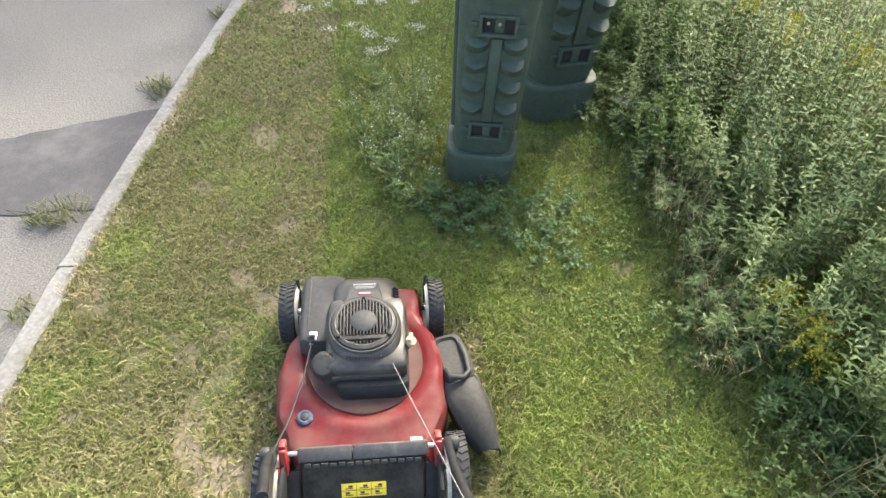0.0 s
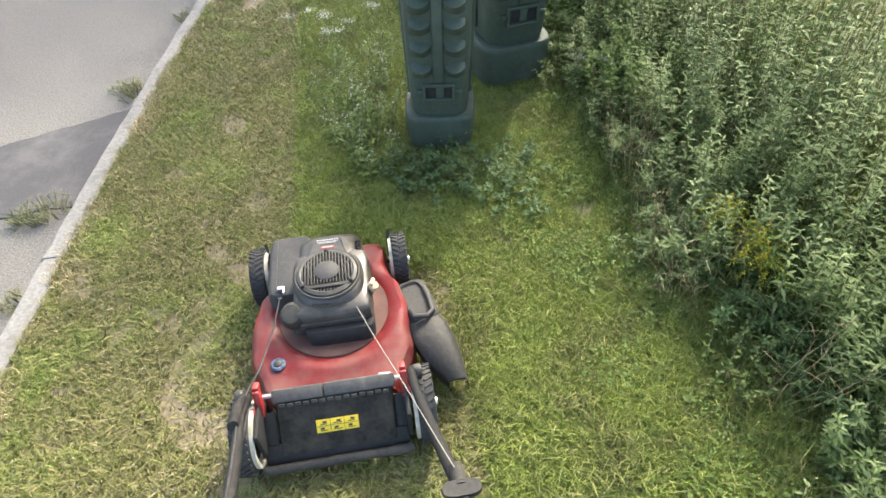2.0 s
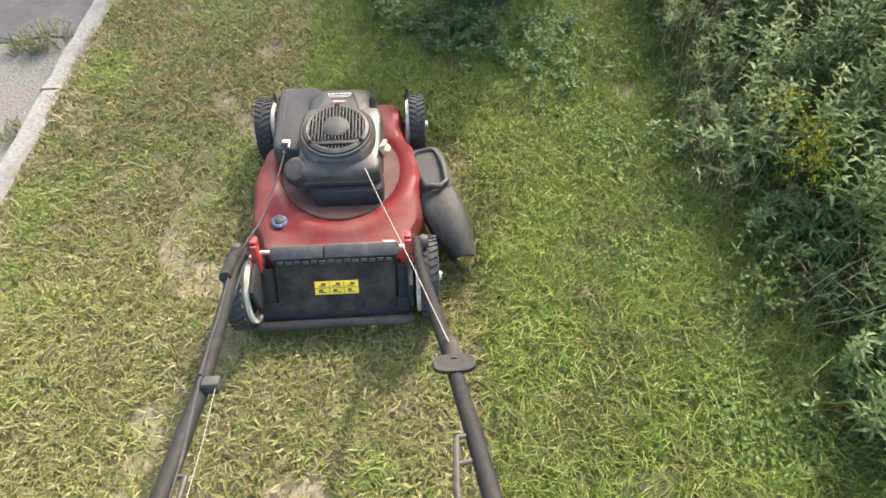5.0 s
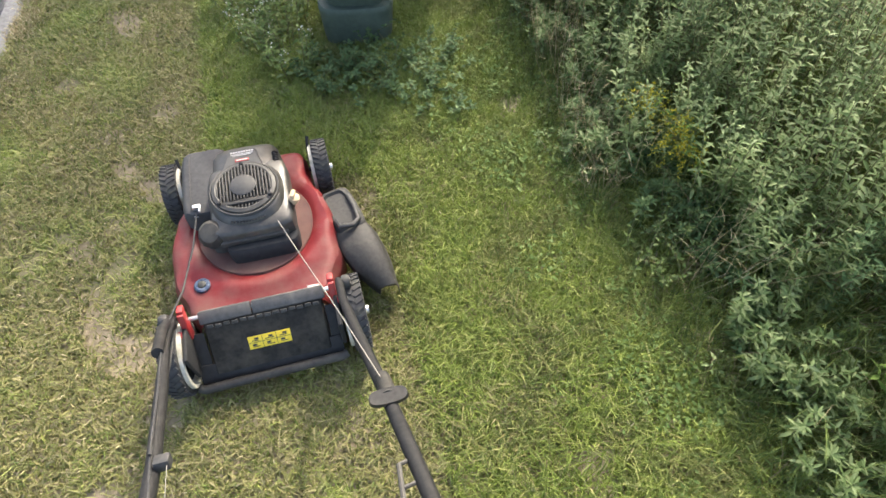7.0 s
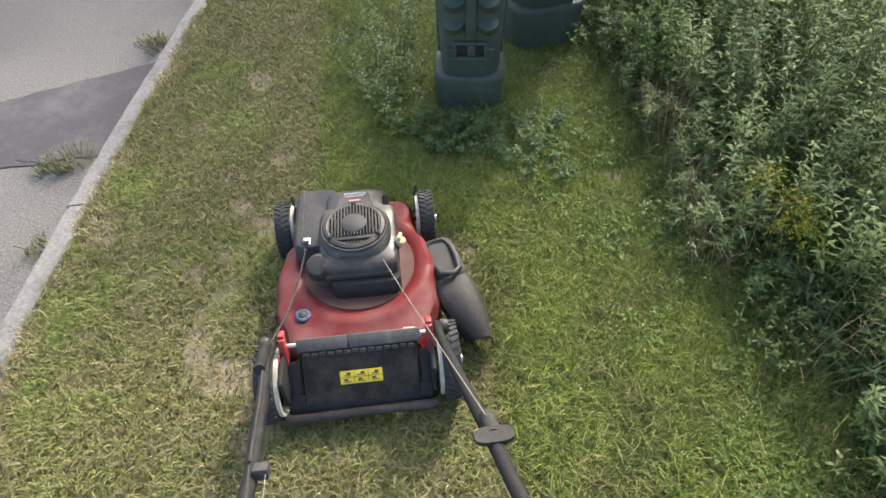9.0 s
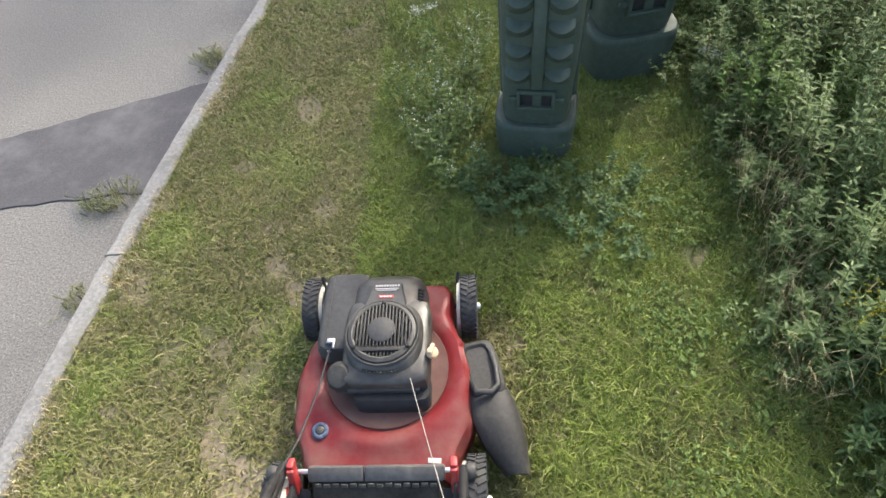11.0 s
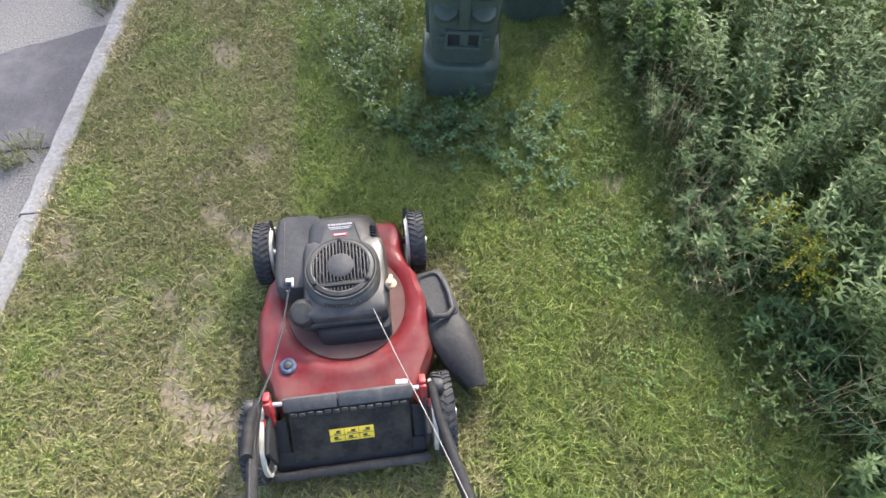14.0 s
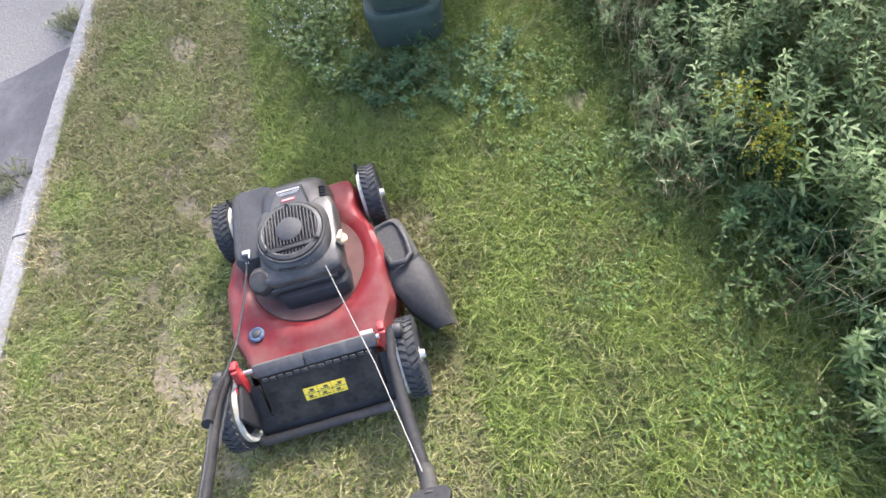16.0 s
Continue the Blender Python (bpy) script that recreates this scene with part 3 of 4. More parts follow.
    lathe(bm, [(0.0, 0.0), (0.011, 0.0), (0.011, 0.012), (0.017, 0.015), (0.017, 0.026), (0.010, 0.030), (0, 0.030)], pose(0.146, 0.028, 0.255, 0, 18, 0), 18)
    box(bm, (0.040, 0.013, 0.014), (0.151, 0.031, 0.290), (0, 18, 78), 0.004)
    cap = part("oil_cap", bm, BRASS, mo, "tan oil filler cap")
    bm = bmesh.new()
    tube(bm, [(0.115, 0.02, 0.20), (0.135, 0.026, 0.235), (0.147, 0.029, 0.260)], 0.010, 12)
    part("oil_filler_tube", bm, BLACK, mo)
    # blue wash port and pale label on the deck
    bm = bmesh.new()
    zc = deck_z(-0.168, -0.155)
    lathe(bm, [(0.024, -0.004), (0.024, 0.005), (0.019, 0.009), (0.014, 0.009), (0.013, 0.004), (0, 0.003)], Matrix.Translation((-0.168, -0.155, zc)), 28)
    port = part("wash_port", bm, BLUE, mo, "round blue wash-out port")
    bm = bmesh.new()
    lathe(bm, [(0.013, 0.0), (0.012, 0.010), (0.006, 0.013), (0, 0.013)], Matrix.Translation((-0.168, -0.155, zc)), 16)
    part("port_nipple", bm, INK, port)
    bm = bmesh.new()
    box(bm, (0.036, 0.014, 0.003), (0.155, -0.240, deck_z(0.155, -0.24) + 0.002), (3, 4, -2), 0.001)
    part("deck_label", bm, PALE, mo, "small pale label on the deck")
    # rear hinge bar and door
    bm = bmesh.new()
    for x0, x1 in ((-0.178, -0.028), (-0.026, 0.186)):
        box(bm, (x1 - x0, 0.040, 0.020), ((x0 + x1) / 2, -0.279, 0.196), (35, 0, 0), 0.006)
    part("hinge_cover", bm, HINGE, mo, "dark plastic hinge cover over the rear door")
    bm = bmesh.new()
    tube(bm, [(-0.215, -0.272, 0.192), (0.222, -0.272, 0.192)], 0.007)
    part("hinge_rod", bm, SILVER, mo)
    bm = bmesh.new()
    prof = [(-0.294, 0.190), (-0.308, 0.179), (-0.332, 0.156), (-0.401, 0.0784), (-0.406, 0.071)]
    rows = []
    for x, s in ((-0.172, 0.0), (-0.168, 1), (-0.06, 1), (0.0, 1), (0.06, 1), (0.172, 1), (0.176, 0.0)):
        k = 0.92 if s == 0 else 1
        rows.append([(x * (1 - 0.02), y * 1.0 + (0.006 if s == 0 else 0), z) for y, z in prof] + [(x, y + 0.012, z - 0.006) for y, z in prof[::-1]])
    loft(bm, rows)
    door = part("rear_door", bm, DOOR, mo, "dusty black plastic rear door")
    for k in range(14):
        bm = bmesh.new()
        box(bm, (0.017, 0.010, 0.006), (-0.150 + 0.0235 * k, -0.3065 - 0.002 * (k % 2), 0.186), (50, 0, 0), 0.0015)
        part("door_rib", bm, BLACK, door)
    up = (Vector((0, -0.332, 0.156)) - Vector((0, -0.412, 0.066))).normalized()
    tilt = math.degrees(math.atan2(up.z, up.y))
    mid = Vector((0.002, -0.3592, 0.1268))
    bm = bmesh.new()
    box(bm, (0.124, 0.040, 0.0016), mid, (tilt, 0, 0), 0.0005)
    sticker = part("warning_label", bm, YELLOW, door, "yellow warning label with black pictograms")
    nrm = Vector((0, -up.z, up.y))
    bm = bmesh.new()
    for r in (-1, 1):
        for cidx in range(3):
            centre = mid + Vector((0.041 * (cidx - 1), 0, 0)) + up * (0.0095 * r) + nrm * 0.0012
            box(bm, (0.020 + 0.006 * (cidx % 2), 0.0022, 0.001), centre + up * -0.004, (tilt, 0, 0))
            box(bm, (0.012, 0.006, 0.001), centre + up * 0.002 + Vector((0.004 * r, 0, 0)), (tilt, 0, 0))
    for x in (-0.0205, 0.0205):
        box(bm, (0.0012, 0.038, 0.001), mid + Vector((x, 0, 0)) + nrm * 0.0012, (tilt, 0, 0))
    box(bm, (0.122, 0.0012, 0.001), mid + nrm * 0.0012, (tilt, 0, 0))
    part("pictogram_print", bm, INK, sticker)
    for sx in (-0.197, 0.199):
        bm = bmesh.new()
        box(bm, (0.044, 0.118, 0.006), (sx, -0.350, 0.122), (tilt, 0, 0), 0.002)
        part("door_cheek", bm, DARK, mo)
    bm = bmesh.new()
    box(bm, (0.425, 0.010, 0.085), (-0.005, -0.405, 0.060), (-38, 0, 0), 0.004)
    part("rear_skirt", bm, DARK, mo)
    bm = bmesh.new()
    tube(bm, [(-0.225, -0.430, 0.054), (-0.21, -0.437, 0.052), (0.20, -0.433, 0.052), (0.215, -0.427, 0.054)], 0.014, 14)
    part("trailing_bar", bm, CHUTE, mo, "black trailing shield bar")
    # side plates and red height brackets
    for s in (-1, 1):
        bm = bmesh.new()
        box(bm, (0.014, 0.150, 0.130), (0.215 * s, -0.335, 0.145), (0, 0, 0), 0.006)
        part("side_plate", bm, DARK, mo)
        bm = bmesh.new()
        box(bm, (0.020, 0.034, 0.095), (0.212 * s, -0.294, 0.203), (-20, 0, 0), 0.005)
        box(bm, (0.019, 0.032, 0.018), (0.212 * s, -0.270, 0.246), (-20, 0, 0), 0.005)
        box(bm, (0.012, 0.020, 0.050), (0.226 * s, -0.318, 0.190), (25, 0, 0), 0.003)
        part("height_bracket", bm, RED_PLASTIC, mo, "bright red handle bracket")
        bm = bmesh.new()
        lathe(bm, [(0, -0.012), (0.016, -0.012), (0.020, -0.006), (0.020, 0.006), (0.016, 0.012), (0, 0.012)], pose(0.256 * s, -0.292, 0.245, 0, 90, 0), 14)
        part("handle_knob", bm, BLACK, mo, "black plastic handle knob")
    # chute
    bm = bmesh.new()
    # hood between an inner and an outer edge, arched across and falling towards its mouth
    edges = [((0.236, -0.005), (0.352, 0.010), 0.150, 0.012), ((0.246, -0.070), (0.384, -0.055), 0.150, 0.022), ((0.262, -0.130), (0.401, -0.115), 0.142, 0.028), ((0.288, -0.185), (0.411, -0.172), 0.128, 0.027), ((0.324, -0.232), (0.414, -0.226), 0.112, 0.021), ((0.352, -0.262), (0.416, -0.258), 0.100, 0.012)]
    rings = []
    for (xa, ya), (xb, yb), z, arch in edges:
        top, under = [], []
        for k in range(13):
            u = k / 12
            x, y = xa + (xb - xa) * u, ya + (yb - ya) * u
            rise = arch * math.sin(math.pi * u) ** 0.7 - 0.030 * max(0, (u - 0.82) / 0.18) ** 2
            top.append((x, y, z + rise))
            under.append((x, y + 0.002, z + rise - 0.010 - 0.03 * (u in (0, 1))))
        rings.append(top + under[::-1])
    loft(bm, rings)
    chute = part("side_chute", bm, CHUTE, mo, "dark grey plastic side discharge chute")
    bm = bmesh.new()
    loft(bm, [oblong(0.290, 0.03, 0.120, 0.058, 0.095, 5), oblong(0.290, 0.03, 0.165, 0.054, 0.09, 5), oblong(0.286, 0.03, 0.174, 0.046, 0.082, 5), oblong(0.286, 0.03, 0.176, 0.038, 0.074, 5), oblong(0.286, 0.03, 0.168, 0.034, 0.066, 5)])
    bmesh.ops.rotate(bm, verts=bm.verts, cent=(0.285, 0.03, 0.15), matrix=Matrix.Rotation(radians(14), 3, "Z"))
    part("chute_door", bm, CHUTE, mo, "black side cover with a lifting handle")
    bm = bmesh.new()
    tube(bm, [(0.262, -0.02, 0.176), (0.272, -0.055, 0.190), (0.315, -0.055, 0.186), (0.336, -0.03, 0.180), (0.330, 0.03, 0.176), (0.318, 0.08, 0.172)], 0.009, 10)
    part("chute_handle", bm, BLACK, chute)
    # handles
    L = [(-0.236, -0.285, 0.235), (-0.225, -0.40, 0.325), (-0.190, -0.58, 0.445), (-0.160, -0.80, 0.575), (-0.142, -1.03, 0.715), (-0.13, -1.30, 0.86)]
    R = [(0.236, -0.285, 0.245), (0.240, -0.40, 0.335), (0.262, -0.56, 0.435), (0.292, -0.74, 0.545), (0.318, -0.92, 0.652), (0.342, -1.10, 0.760), (0.355, -1.30, 0.87)]
    for pts in (L, R):
        bm = bmesh.new()
        tube(bm, pts, [0.012] * 2 + [0.0148] * (len(pts) - 2), 14)
        part("handle_bar", bm, HANDLE, mo, "black tubular steel handle")
    bm = bmesh.new()
    tube(bm, [L[-1], (-0.12, -1.34, 0.885), (0.345, -1.34, 0.895), R[-1]], 0.0125, 12)
    part("cross_bar", bm, BLACK, mo)
    bm = bmesh.new()
    tube(bm, [(-0.245, -0.275, 0.22), (-0.236, -0.36, 0.315), (-0.222, -0.46, 0.385)], 0.0145, 12)
    part("handle_sleeve", bm, HANDLE, mo)
    bm = bmesh.new()
    g = Vector((0.299, -0.785, 0.590))
    loft(bm, [oblong(g.x, g.y, g.z - 0.008, 0.036, 0.014, 3), oblong(g.x, g.y, g.z, 0.040, 0.018, 3), oblong(g.x, g.y, g.z + 0.012, 0.038, 0.016, 3)])
    tube(bm, [g + Vector((-0.003, 0.06, -0.035)), g + Vector((0, 0.03, -0.018)), g + Vector((0.0, 0.0, 0.0))], [0.015, 0.017, 0.017], 12)
    part("rope_guide", bm, CHUTE, mo, "black starter rope guide and grip")
    bm = bmesh.new()
    box(bm, (0.030, 0.026, 0.024), (-0.136, -0.800, 0.592), (-30, 0, 0), 0.004)
    part("cable_clip", bm, GREY, mo, "grey cable clip")
    bm = bmesh.new()
    for z in (0.0, 0.045):
        tube(bm, [(0.318, -0.93 - z, 0.66 + z * 0.55), (0.290, -0.935 - z, 0.665 + z * 0.55)], 0.004, 8)
    tube(bm, [(0.290, -0.935, 0.665), (0.284, -1.02, 0.71), (0.290, -1.10, 0.75)], 0.005, 8)
    part("bail_bar", bm, BLACK, mo, "black bail bar along the handle")
    bm = bmesh.new()
    for q in (0.0, 0.045):
        tube(bm, [(-0.146, -0.97 - q, 0.68 + q * 0.6), (-0.118, -0.975 - q, 0.685 + q * 0.6)], 0.004, 8)
    tube(bm, [(-0.118, -0.975, 0.685), (-0.112, -1.06, 0.73), (-0.105, -1.2, 0.80)], 0.005, 8)
    part("bail_bar", bm, BLACK, mo, "black bail bar along the handle")
    for s in (-1, 1):
        bm = bmesh.new()
        tube(bm, [(0.215 * s, 0.285, 0.135), (0.216 * s, 0.320, 0.175), (0.224 * s, 0.352, 0.205)], [0.004, 0.004, 0.006], 8)
        part("height_lever", bm, DARK, mo, "black height adjusting lever")
    bm = bmesh.new()
    tube(bm, [(-0.126, -0.81, 0.600), (-0.113, -0.92, 0.655), (-0.108, -1.02, 0.700), (-0.098, -1.2, 0.79)], 0.0007, 6)
    part("brake_cable", bm, ROPE, mo, "thin pale brake cable")
    # cables
    bm = bmesh.new()
    tube(bm, [(0.095, -0.055, 0.285), (0.150, -0.24, 0.352), (0.215, -0.45, 0.435), (0.292, -0.735, 0.580)], 0.0012, 6)
    part("starter_rope", bm, ROPE, mo, "pale starter rope stretched to the handle")
    bm = bmesh.new()
    tube(bm, [(-0.152, 0.075, 0.245), (-0.170, -0.06, 0.242), (-0.205, -0.20, 0.238), (-0.235, -0.30, 0.262), (-0.222, -0.42, 0.355), (-0.188, -0.60, 0.475), (-0.160, -0.78, 0.592)], 0.003, 8)
    tube(bm, [(-0.240, -0.28, 0.20), (-0.205, -0.50, 0.36), (-0.160, -0.79, 0.590), (-0.135, -0.95, 0.672), (-0.115, -1.2, 0.80)], 0.0035, 8)
    part("control_cable", bm, RUBBER, mo, "black control cable")
    return mo


build_mower()


# ---- bins ----
def bin_ring(z, hw, hd, n=40):
    return oblong(0, 0, z, hw, hd, 4.5, n)


def build_bin(at, turn, s=1.0, label=""):
    """A tall plastic bin: stepped base, flared body with pockets, round-fronted lid. Its front faces -y."""
    b = thing("storage_bin", label, "bin")
    b.matrix_basis = pose(*at, 0, 0, turn) @ Matrix.Scale(s, 4)
    bm = bmesh.new()
    loft(bm, [bin_ring(-0.02, 0.150, 0.145), bin_ring(0.10, 0.160, 0.155), bin_ring(0.165, 0.165, 0.16), bin_ring(0.182, 0.164, 0.159), bin_ring(0.190, 0.158, 0.153), bin_ring(0.191, 0.140, 0.136), bin_ring(0.185, 0.120, 0.116)])
    part("base", bm, BIN_GREEN, b, "dark green stepped base")
    bm = bmesh.new()
    loft(bm, [bin_ring(0.17, 0.126, 0.124), bin_ring(0.19, 0.128, 0.126), bin_ring(0.23, 0.133, 0.134), bin_ring(0.5, 0.143, 0.150), bin_ring(0.8, 0.150, 0.166), bin_ring(0.95, 0.154, 0.175), bin_ring(0.96, 0.154, 0.175)])
    body = part("body", bm, BIN_GREEN, b)
    front = lambda z: -(0.134 + 0.041 * (z - 0.19) / 0.76)
    lean = -math.degrees(math.atan(0.041 / 0.76))
    # central rib and side flanges
    bm = bmesh.new()
    box(bm, (0.045, 0.018, 0.38), (0, front(0.56) - 0.005, 0.56), (-lean, 0, 0), 0.006)
    part("centre_rib", bm, BIN_GREEN, body)
    for sx in (-1, 1):
        bm = bmesh.new()
        tube(bm, [(sx * 0.140, 0.03, 0.22), (sx * 0.146, 0.03, 0.5), (sx * 0.153, 0.03, 0.80), (sx * 0.156, 0.03, 0.93)], [0.012, 0.014, 0.016, 0.02], 10)
        part("side_flange", bm, BIN_GREEN, body)
    # scalloped pockets in two columns
    for z in (0.43, 0.53, 0.63, 0.72):
        for sx in (-1, 1):
            bm = bmesh.new()
            y = front(z)
            rows = []
            for i in range(11):
                u = -1 + i / 5
                d = 0.010 + 0.034 * (1 - u * u)
                x = sx * 0.072 + u * 0.044
                rows.append([(x, y + 0.010, z + 0.030), (x, y - d, z + 0.006 + 0.006 * u * u), (x, y - d + 0.004, z - 0.003), (x, y + 0.010, z - 0.048 + 0.018 * u * u)])
            loft(bm, rows)
            part("pocket_lip", bm, BIN_GREEN, body)
    # framed grips
    for z in (0.32, 0.80):
        y = front(z)
        bm = bmesh.new()
        for dz in (-0.036, 0.036):
            box(bm, (0.138, 0.022, 0.014), (0, y - 0.008, z + dz), (-lean, 0, 0), 0.004)
        for dx in (-0.066, 0.066):
            box(bm, (0.014, 0.022, 0.086), (dx, y - 0.008, z), (-lean, 0, 0), 0.004)
            box(bm, (0.040, 0.014, 0.018), (dx * 1.25, y - 0.002, z), (-lean, 0, 0), 0.004)
        part("grip_frame", bm, BIN_GREEN, body)
        bm = bmesh.new()
        box(bm, (0.120, 0.008, 0.058), (0, y - 0.001, z), (-lean, 0, 0), 0.003)
        part("grip_hole", bm, DARK, body)
        bm = bmesh.new()
        box(bm, (0.034, 0.012, 0.056), (0.004, y - 0.003, z), (-lean, 0, 0), 0.003)
        part("grip_web", bm, BIN_GREEN, body)
    for dx in (-0.038, 0.004):
        bm = bmesh.new()
        lathe(bm, [(0, 0.0), (0.006, 0.0), (0.006, 0.006), (0, 0.007)], pose(dx, front(0.8) - 0.012, 0.81, 90, 0, 0), 10)
        part("rivet", bm, SILVER, body)
    # lid
    bm = bmesh.new()
    loft(bm, [oblong(0, 0.0, 0.945, 0.160, 0.188, 2.8, 40), oblong(0, 0.0, 0.955, 0.172, 0.200, 2.8, 40), oblong(0, 0.0, 0.985, 0.174, 0.202, 2.8, 40), oblong(0, 0, 1.005, 0.165, 0.193, 2.7, 40), oblong(0, 0, 1.010, 0.148, 0.176, 2.6, 40), oblong(0, 0, 1.006, 0.142, 0.170, 2.5, 40), oblong(0, 0.0, 1.013, 0.07, 0.08, 2.2, 40)])
    lid = part("lid", bm, LID_GREEN, b, "faded grey-green rounded lid")
    bm = bmesh.new()
    box(bm, (0.110, 0.030, 0.060), (0, -0.196, 0.975), (-6, 0, 0), 0.006)
    part("latch", bm, LID_GREEN, lid)
    bm = bmesh.new()
    box(bm, (0.065, 0.014, 0.05), (0, front(0.92) - 0.010, 0.915), (-lean, 0, 0), 0.004)
    part("latch_rib", bm, BIN_GREEN, body)
    return b


build_bin((0.55, 1.20, 0), -9, 1.0, "tall dark green plastic bin with a grey-green lid")
build_bin((1.00, 1.74, 0), 10, 1.22, "larger dark green plastic bin behind the tall bin")


# ---- lawn ----
def build_lawn():
    rng = np.random.default_rng(11)
    n = 760000
    x, y = rng.uniform(-1.3, 1.9, n), rng.uniform(-1.5, 4.2, n)
    K = np.array([kerb_x(v) for v in np.linspace(-1.5, 4.2, 400)])
    kx = np.interp(y, np.linspace(-1.5, 4.2, 400), K)
    keep = x > kx + 0.030 + 0.045 * fractal(x, y, 9.0, 8)
    patch = fractal(x, y, 1.7, 5)
    clump = fractal(x, y, 14, 6)
    # drier left strip with bare spots; the uncut strip starts ahead of the mower
    dryness = np.clip((-0.12 + 0.06 * np.sin(y * 5) - x) / 0.15, 0, 1)
    bare = (fractal(x, y, 4.5, 15) > 0.63 + 0.09 * rng.random(n) + 0.12 * (1 - dryness) + 0.04 * (y > 0.9)) & (rng.random(n) < 0.8)
    keep &= ~bare & (rng.random(n) < 0.3 + 1.0 * clump)
    far = np.clip((np.hypot(x - 0.2, y + 0.6) - 2.2) / 2.5, 0, 0.75)
    keep &= rng.random(n) > far
    keep &= rng.random(n) > np.clip((-0.95 - y) / 0.75, 0, 1)
    under = (np.abs(x) < 0.22) & (np.abs(y) < 0.36)
    keep &= ~under
    uncut = (x > -0.16) & (x < 1.0) & (y > 0.30) | (x > 0.42)
    zg = (fractal(x, y, 2.5, 3) - 0.5) * 0.03 - 0.014
    h = np.where(uncut, rng.uniform(0.028, 0.066, n) * (0.7 + 0.6 * patch), rng.uniform(0.011, 0.036, n))
    size = 1 + far * 1.2
    base = np.stack([x, y, zg], 1)
    lush = uncut & (rng.random(n) < np.where((y > 0.3) | (x > 0.8), 0.96, 0.82)) | (rng.random(n) < 0.08 + 0.22 * (clump > 0.6))
    a = keep & ~lush
    ob = blades("lawn_grass", base[a], h[a], 0.0054 * size[a], 0.80 * h[a] + 0.009, GRASS_DRY, 1)
    tagged(ob, "short dry yellow-green mown grass", "grass", kind="stuff")
    b = keep & lush
    ob = blades("lush_grass", base[b], h[b] * 1.1, 0.0036 * size[b], 0.62 * h[b] + 0.010, GRASS_LUSH, 2)
    tagged(ob, "fresh green lawn grass", "grass", kind="stuff")
    # clover and plantain among the grass towards the thicket
    m = 26000
    px = 1.45 - 0.75 * rng.random(m) ** 1.3
    py = rng.uniform(-1.2, 3.6, m)
    ok = fractal(px, py, 4.2, 51) > 0.66 + 0.16 * rng.random(m) - 0.20 * np.clip((px - 0.85) / 0.4, 0, 1)
    px, py = px[ok], py[ok]
    k = len(px)
    az = rng.uniform(0, 2 * np.pi, k)
    size = rng.uniform(0.009, 0.019, k) * np.where(rng.random(k) < 0.10, 1.6, 1.0)
    ob = leaf_mesh("clover", np.stack([px, py, 0.018 + 0.030 * rng.random(k)], 1), np.stack([np.cos(az), np.sin(az), rng.uniform(-0.1, 0.5, k)], 1), np.stack([rng.normal(0, 0.3, k), rng.normal(0, 0.3, k), np.ones(k)], 1), size, size * 0.50, CLOVER)
    tagged(ob, "small broad leaves of clover among the grass", "ground cover", kind="stuff")
    # dead grass where the lawn meets the kerb
    m = 9000
    py = rng.uniform(-1.2, 3.8, m)
    px = np.interp(py, np.linspace(-1.5, 4.2, 400), K) + 0.045 + 0.11 * rng.random(m) ** 1.6
    ok = fractal(px, py, 3.6, 61) > 0.50 + 0.12 * rng.random(m)
    pb = np.stack([px, py, np.full(m, -0.006)], 1)[ok]
    k = len(pb)
    ob = blades("kerb_grass", pb, rng.uniform(0.015, 0.045, k), np.full(k, 0.0042), np.full(k, 0.026), STRAW, 9)
    tagged(ob, "dead straw-coloured grass along the kerb", "grass", kind="stuff")
    # dead clippings lying on the lawn
    m = 9000
    px, py = rng.uniform(-1.2, 1.3, m), rng.uniform(-1.4, 3.0, m)
    kx = np.interp(py, np.linspace(-1.5, 4.2, 400), K)
    ok = (px > kx + 0.06) & ~((np.abs(px) < 0.25) & (np.abs(py) < 0.4)) & (rng.random(m) < np.where(px < 0, 1.0, 0.35))
    pb = np.stack([px, py, np.full(m, 0.004) + rng.uniform(0, 0.02, m)], 1)[ok]
    k = len(pb)
    ob = blades("grass_clippings", pb, rng.uniform(0.002, 0.014, k), np.full(k, 0.0032), np.full(k, 0.013), STRAW, 3)
    tagged(ob, "dry straw-coloured grass clippings", "clippings", kind="stuff")


build_lawn()


